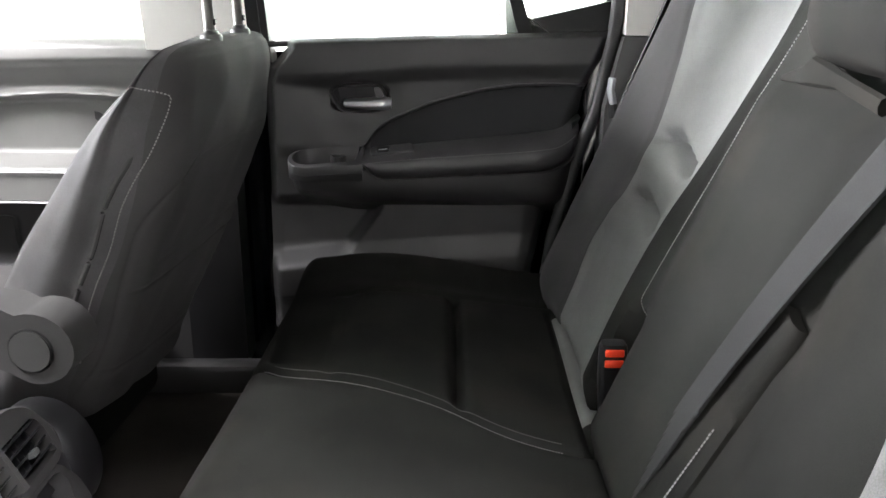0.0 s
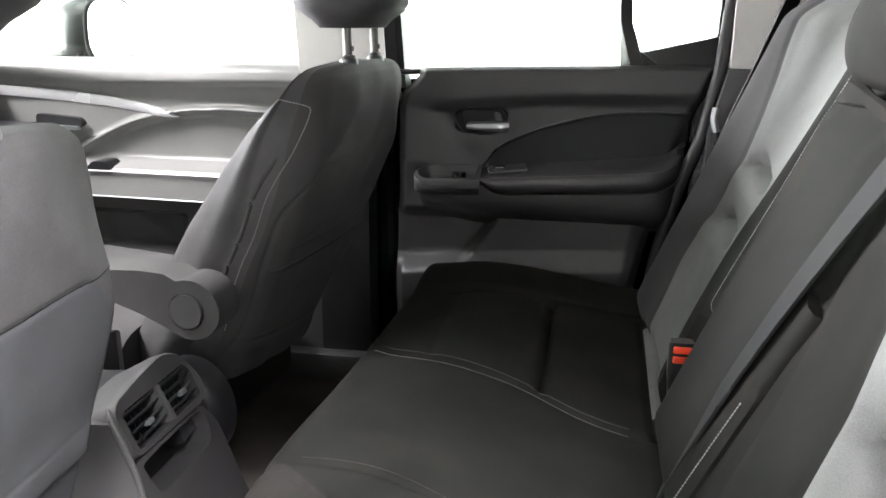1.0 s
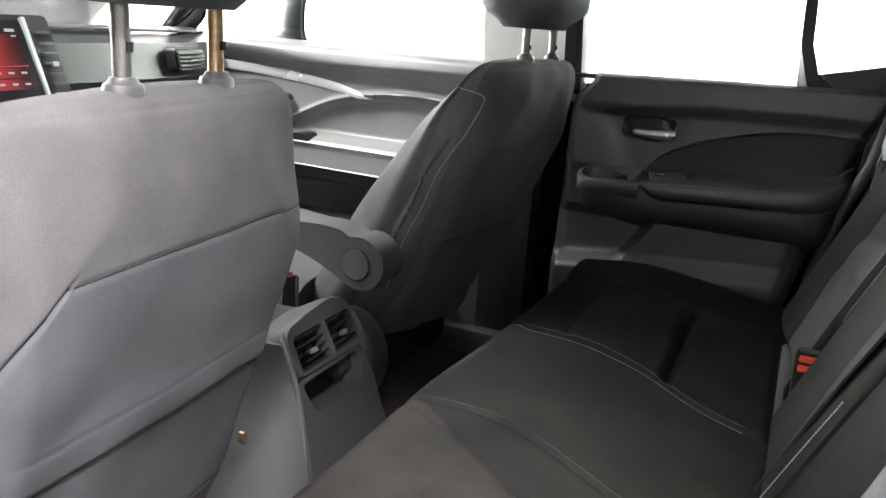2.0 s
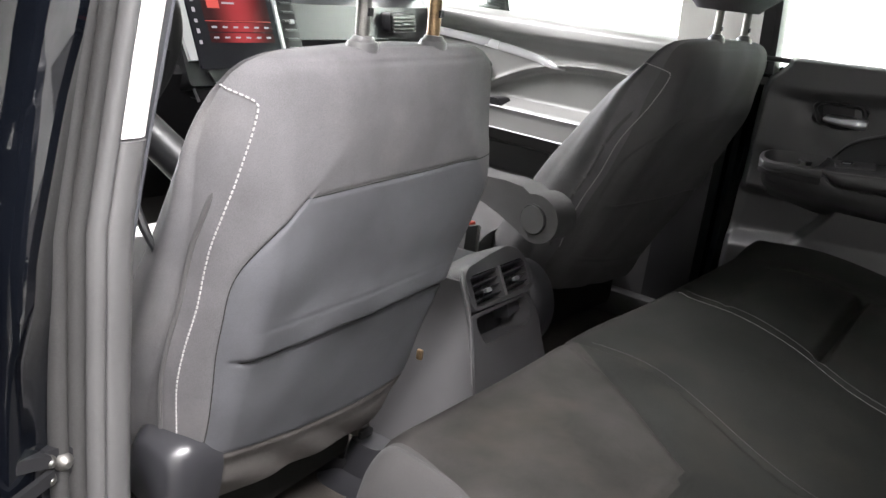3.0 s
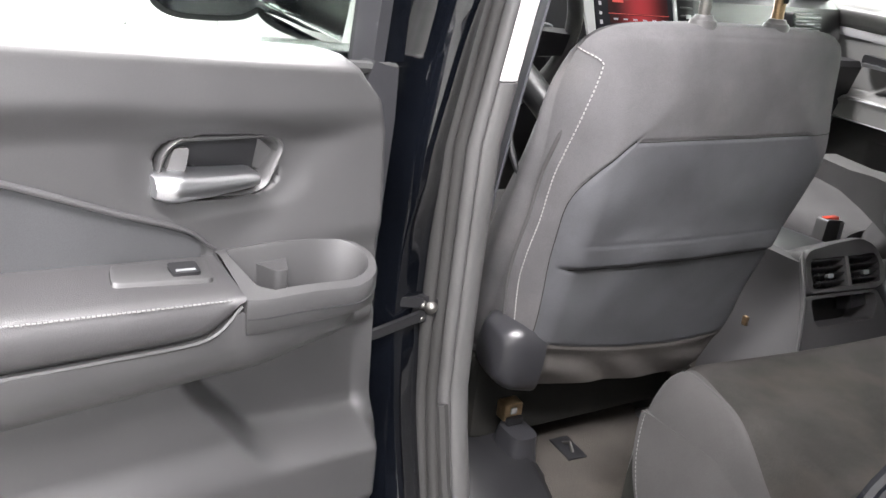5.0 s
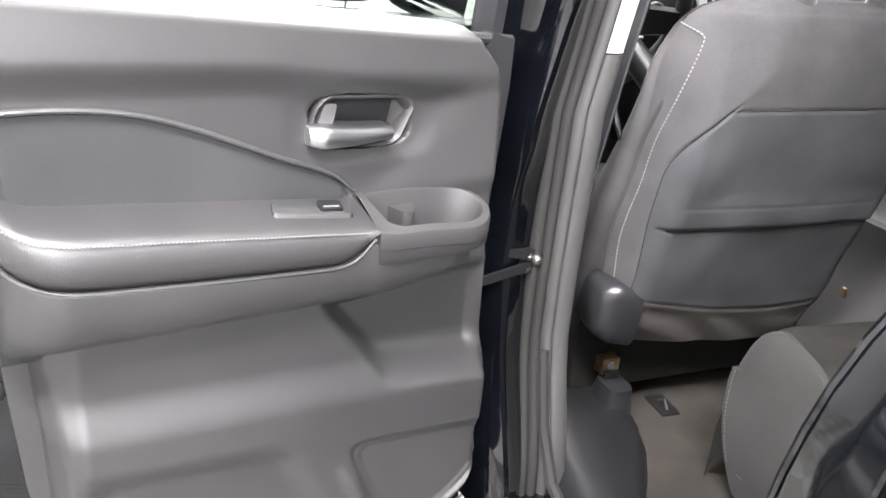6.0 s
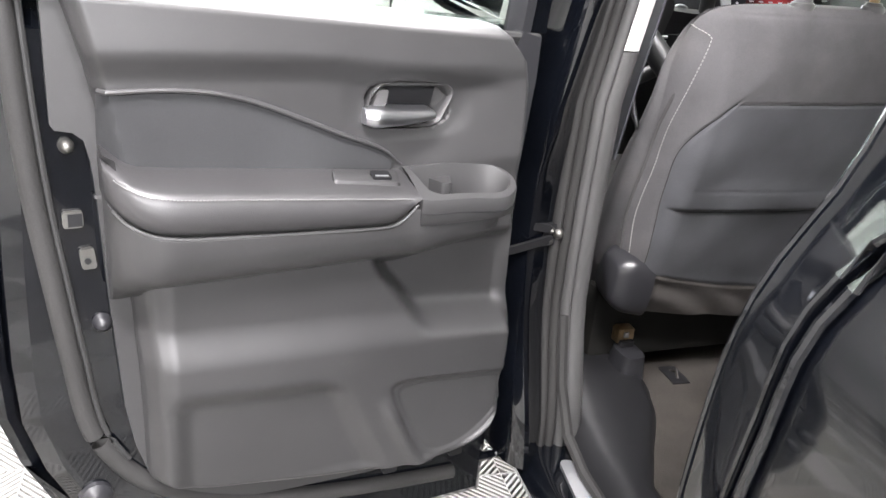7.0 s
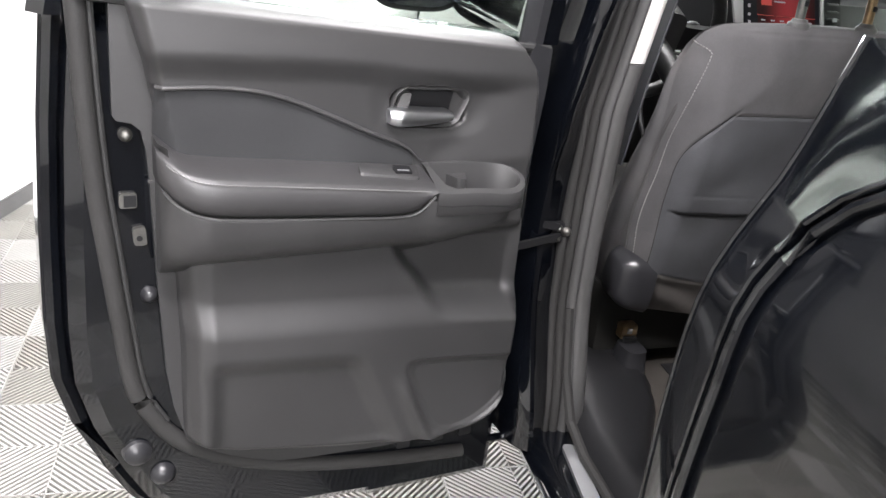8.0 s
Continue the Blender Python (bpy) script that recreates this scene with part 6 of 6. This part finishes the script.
part("bin_floor", slab([(0.005 + (p - 0.005) * 0.90, -0.026 + (q + 0.026) * 0.82) for p, q in bin_edge], -0.059, -0.056, face), PLASTIC_BLACK, con)
part("bin_tab", slab([(0.046, -0.030), (0.086, -0.026), (0.084, -0.006), (0.050, -0.006)], -0.050, -0.018, face, 0.003), PLASTIC_DARK, con)
# paler tube as highlight on the driver's side edge, plain cheek beyond it
edge_pts = [face(-0.074, 0.078, -0.002), face(-0.083, 0.066, 0.0), face(-0.086, 0.030, 0.001), face(-0.090, -0.01, 0.0), lower(-0.086, -0.06, -0.004), lower(-0.086, -0.12, -0.006), lower(-0.084, -0.19, -0.008)]
part("console_edge", tube(edge_pts, [0.002, 0.004, 0.0045, 0.004, 0.0035, 0.003, 0.002], 8), PLASTIC_GREY, con)
rings = []
for q, flare in ((0.062, 0.006), (0.03, 0.012), (-0.01, 0.020), (-0.06, 0.034), (-0.12, 0.050), (-0.21, 0.062)):
    a = lower(-0.086, q, -0.002)
    rings.append([a, a + Vector((-0.02, -flare * 0.6, 0)), a + Vector((-0.06, -flare, 0)), a + Vector((-0.16, -flare - 0.006, 0)), a + Vector((-0.16, 0.02, 0)), a + Vector((-0.02, 0.02, 0))])
part("console_cheek", loft(rings), PLASTIC_SATIN, con, "smooth grey console side", 60)
# front buckle standing beside the console
fbk = thing("belt_buckle", "grey front seat belt buckle with red button", "seat belt buckle")
part("buckle_body", slab(rounded([(0.120, 0.62), (0.178, 0.62), (0.174, 0.752), (0.124, 0.757)], 0.008, 3), -0.575, -0.548, lambda p, q, d: (d, p, q), 0.004), PLASTIC_GREY, fbk)
part("buckle_edge", slab([(0.166, 0.66), (0.1735, 0.66), (0.1705, 0.750), (0.1635, 0.750)], -0.549, -0.5445, lambda p, q, d: (d, p, q), 0.001), STITCH, fbk)
part("release_button", box((-0.568, 0.130, 0.752), (-0.556, 0.166, 0.7585), 0.0008), RED, fbk, "red release button")

# ---- dashboard ----
dash = thing("dashboard", "charcoal dashboard with a red lit touch screen", "dashboard")
part("dash_top", loft([[(-1.57, y, 1.085), (-1.25, y, 1.150), (-1.14 - bow, y, 1.142), (-1.10 - bow, y, 1.120), (-1.075 - bow, y, 1.045), (-1.085 - bow, y, 1.015), (-1.15, y, 1.000), (-1.15, y, 0.72), (-1.57, y, 0.72)] for y, bow in ((-0.80, 0.05), (-0.5, 0.03), (-0.3, 0.0), (0.0, 0.0), (0.16, 0.0), (0.35, 0.006), (0.5, 0.02), (0.62, 0.04), (0.74, 0.07))]), PLASTIC_DARK, dash, "smooth charcoal dashboard top", 30)
part("dash_lower", loft([[(-1.16, y, 1.004), (-1.045, y, 1.000), (-1.035, y, 0.985), (-1.06, y, 0.90), (-1.12, y, 0.72), (-1.2, y, 0.72)] for y in (-0.78, -0.3, 0.1, 0.4, 0.72)]), PLASTIC_BLACK, dash, "", 35)
SN = Vector((0.91, 0, 0.41))
def scr(p, q, d):
    """On the leaning touch screen: across, up the slope from its lower edge, out of it."""
    return Vector((-1.03, p, 1.022)) + Vector((-0.41, 0, 0.91)) * q + SN * d
part("stack_body", slab(rounded([(-0.185, -0.060), (0.135, -0.060), (0.135, 0.165), (-0.185, 0.165)], 0.012, 4), -0.12, -0.004, scr, 0.004), PLASTIC_BLACK, dash)
glass_face = part("screen", slab(rounded([(-0.152, -0.028), (0.066, -0.028), (0.066, 0.152), (-0.152, 0.152)], 0.005, 3), -0.004, 0.002, scr, 0.0006), SCREEN, dash, "dark touch screen with a red radio display")
def lit(cells, d, mat, name):
    bm = bmesh.new()
    for p0, p1, q0, q1 in cells:
        add_prism(bm, [(p0, q0), (p1, q0), (p1, q1), (p0, q1)], d, d + 0.0003, scr)
    part(name, bm, mat, glass_face)
lit([(-0.118, 0.052, 0.068, 0.126)], 0.0021, SCREEN_RED, "screen_picture")
lit([(-0.105, -0.075, 0.092, 0.112)], 0.0026, SCREEN_BRIGHT, "screen_logo")
for q in (0.023, 0.0445):
    lit([(-0.115, 0.052, q, q + 0.0195)], 0.0021, SCREEN_RED, "screen_buttons")
for k in range(6):
    for q in (0.031, 0.052):
        lit([(-0.106 + 0.0272 * k, -0.094 + 0.0272 * k, q, q + 0.0035)], 0.0032, SCREEN_WHITE, "screen_bar")
    lit([(-0.144, -0.137, 0.020 + 0.021 * k, 0.027 + 0.021 * k + 0.002 * (k % 2))], 0.0032, SCREEN_WHITE, "screen_icon")
for cell in ((-0.068, -0.036, 0.101, 0.1045), (-0.112, -0.100, 0.132, 0.1345), (0.026, 0.046, 0.130, 0.1355), (0.036, 0.046, 0.121, 0.1235)):
    lit([cell], 0.0032, SCREEN_WHITE, "screen_bar")
lit([(-0.118, 0.052, 0.0655, 0.0668)], 0.0026, SCREEN_BRIGHT, "screen_rule")
# satin surround: broad at the driver's side, slim at the other
part("screen_trim", slab([(-0.176, -0.012), (-0.158, -0.012), (-0.158, 0.158), (-0.192, 0.158)], -0.004, 0.004, scr, 0.0015), SILVER_PAINT, dash, "satin silver screen trim")
part("screen_trim", slab([(0.069, -0.030), (0.076, -0.030), (0.078, 0.158), (0.070, 0.158)], -0.004, 0.005, scr, 0.001), SILVER_PAINT, dash, "satin silver screen trim")
part("screen_trim", slab([(0.076, -0.030), (0.128, 0.006), (0.126, 0.014), (0.077, -0.016)], -0.003, 0.006, scr, 0.0015), SILVER_PAINT, dash, "satin silver screen trim")
part("hazard_strip", slab(rounded([(-0.13, -0.055), (0.06, -0.055), (0.064, -0.033), (-0.14, -0.033)], 0.004, 3), -0.004, 0.003, scr, 0.001), PLASTIC_BLACK, dash)
lit([(-0.062, -0.054, -0.045, -0.039), (-0.036, -0.020, -0.044, -0.040)], 0.0034, SCREEN_WHITE, "switch_marks")
def dash_vent(place, w, h, n):
    frame_part = part("vent_frame", slab(rounded([(0, 0), (w, 0), (w, h), (0, h)], 0.010, 4), -0.03, 0.002, place, 0.003), PLASTIC_BLACK, dash)
    for k in range(n):
        q = h * (k + 0.7) / (n + 0.4)
        part("vent_slat", slab([(0.007, q - 0.002), (w - 0.007, q - 0.002), (w - 0.007, q + 0.002), (0.007, q + 0.002)], 0.002, 0.009, lambda p, q_, d: place(p, q_ - (d - 0.002) * 0.5, d), 0.0006), PLASTIC_SOFT, frame_part)
    part("vent_tab", slab([(w * 0.40, h * 0.44), (w * 0.66, h * 0.44), (w * 0.66, h * 0.50), (w * 0.40, h * 0.50)], 0.008, 0.012, place), SILVER, frame_part)
dash_vent(lambda p, q, d: scr(0.081 + p, q - 0.002, d), 0.047, 0.145, 7)
dash_vent(lambda p, q, d: Vector((-1.082 + d - 0.25 * (q - 0.03) - 0.16 * p, 0.475 + p, 1.062 + q)), 0.125, 0.048, 5)
part("dash_trim", tube([(-1.137, 0.13, 1.146), (-1.143, 0.35, 1.147), (-1.16, 0.55, 1.145), (-1.20, 0.72, 1.142)], 0.004, 6), PLASTIC_GREY, dash)
part("dash_blade", tube([(-1.045, -0.19, 0.992), (-1.043, -0.10, 0.997), (-1.043, 0.05, 1.000)], 0.0035, 8), SILVER, dash)
part("lower_vent", slab(rounded([(-0.155, 0.935), (-0.110, 0.935), (-0.105, 0.978), (-0.165, 0.978)], 0.006, 3), -1.05, -1.028, lambda p, q, d: (d, p, q), 0.002), PLASTIC_BLACK, dash)
part("vent_edge", tube([(-1.027, -0.172, 0.982), (-1.027, -0.162, 0.955), (-1.027, -0.150, 0.932)], 0.003, 6), SILVER, dash)

# ---- steering wheel ----
WHEEL = pose(-0.88, -0.502, 1.045, 0, -68, 0)
sw = thing("steering_wheel", "black steering wheel with silver switch rings", "steering wheel", m=WHEEL)
bm = bmesh.new()
ring = []
for i in range(49):
    a = 2 * math.pi * i / 48
    ring.append([Vector(((0.172 + 0.016 * math.cos(b)) * math.cos(a), (0.172 + 0.016 * math.cos(b)) * math.sin(a), 0.016 * math.sin(b))) for b in [2 * math.pi * k / 12 for k in range(12)]])
add_loft(bm, ring, cap=False)
part("rim", bm, PLASTIC, sw)
part("hub", slab(rounded([(-0.065, -0.07), (0.06, -0.075), (0.07, 0.0), (0.06, 0.075), (-0.065, 0.07), (-0.085, 0.0)], 0.03, 5), -0.03, 0.022, lambda p, q, d: Vector((p, q, d)), 0.01, 3), PLASTIC, sw)
for s in (-1, 1):
    part("spoke", slab([(-0.035, 0.06 * s), (0.025, 0.06 * s), (0.015, 0.18 * s), (-0.03, 0.18 * s)], -0.012, 0.010, lambda p, q, d: Vector((p, q, d)), 0.004), PLASTIC_BLACK, sw)
    part("switch_ring", tube([(0.0 + 0.022 * math.cos(b), 0.115 * s + 0.022 * math.sin(b), 0.014) for b in [2 * math.pi * k / 20 for k in range(21)]], 0.004, 8), SILVER, sw)
    part("switch_pad", slab(oval(0.0, 0.115 * s, 0.015, 0.015, 18), 0.008, 0.018, lambda p, q, d: Vector((p, q, d)), 0.002), PLASTIC_GREY, sw)
    for k in range(3):
        part("switch_bar", box((-0.045 - 0.012 * k, 0.10 * s - 0.012, 0.008), (-0.040 - 0.012 * k, 0.10 * s + 0.012, 0.013)), SILVER, sw)
part("spoke", slab([(-0.06, -0.03), (-0.06, 0.03), (-0.18, 0.022), (-0.18, -0.022)], -0.010, 0.006, lambda p, q, d: Vector((p, q, d)), 0.003), SILVER, sw)
part("badge", slab(rounded([(-0.018, -0.022), (0.018, -0.022), (0.018, 0.022), (-0.018, 0.022)], 0.006, 4), 0.018, 0.025, lambda p, q, d: Vector((p, q, d)), 0.002), SILVER, sw, "plain silver wheel badge")
part("column", tube([(0, 0, -0.03), (0.0, 0, -0.30)], 0.026, 14), PLASTIC_BLACK, sw)

# seat anchor hole in the carpet
slot = thing("carpet_slot", "small black anchor opening in the carpet", "anchor")
part("slot_rim", box((-0.425, -0.560, 0.449), (-0.365, -0.525, 0.4535), 0.001), PLASTIC_BLACK, slot)
part("slot_wire", tube([(-0.41, -0.543, 0.452), (-0.395, -0.540, 0.462), (-0.38, -0.543, 0.452)], 0.003, 6), STEEL, slot)

# ---- floor tiles with raised ribs, last ----
def tile_mesh(flip):
    verts, faces = [], []
    def quad_strip(p, q, w, h):
        d = Vector((q[0] - p[0], q[1] - p[1]))
        n = Vector((-d.y, d.x)).normalized() * w
        b = len(verts)
        for a in (p, q):
            verts.extend([(a[0] - n.x, a[1] - n.y, -h), (a[0] - n.x * 0.7, a[1] - n.y * 0.7, 0), (a[0] + n.x * 0.7, a[1] + n.y * 0.7, 0), (a[0] + n.x, a[1] + n.y, -h)])
        faces.extend([(b, b + 4, b + 5, b + 1), (b + 1, b + 5, b + 6, b + 2), (b + 2, b + 6, b + 7, b + 3)])
    pitch, half = 0.0205, 0.1
    for cx in (-0.1, 0.1):
        for cy in (-0.1, 0.1):
            up = (cx * cy > 0) != flip
            c = -0.19
            while c < 0.19:
                # line y = x + c or y = -x + c inside the quadrant
                x0, x1 = max(-half, -half - c), min(half, half - c)
                if x1 - x0 > 0.012:
                    a, b = (x0, x0 + c), (x1, x1 + c)
                    if not up:
                        a, b = (-a[0], a[1]), (-b[0], b[1])
                    quad_strip((cx + a[0] * 0.985, cy + a[1] * 0.985), (cx + b[0] * 0.985, cy + b[1] * 0.985), 0.0048, 0.012)
                c += pitch
    for k in (-0.198, 0.0, 0.198):
        quad_strip((-0.198, k), (0.198, k), 0.002, 0.012)
        quad_strip((k, -0.198), (k, 0.198), 0.002, 0.012)
    me = bpy.data.meshes.new("tile")
    me.from_pydata(verts, [], faces)
    return me


floor = bpy.data.objects["floor"]
KINDS = []
for flip in (False, True):
    for m in (TILE, TILE_PALE):
        me = tile_mesh(flip)
        me.materials.append(m)
        KINDS.append(me)
for i in range(-9, 4):
    for j in range(-8, 3):
        x, y = 0.125 + 0.38 * i, -1.06 + 0.38 * j
        if y > -0.6 or y < -4.2:
            continue
        ob = new("tile", KINDS[1 if (i + j) % 2 else 0])
        ob.parent = floor
        ob.location, ob.scale = (x, y, -0.10), (0.95, 0.95, 1)
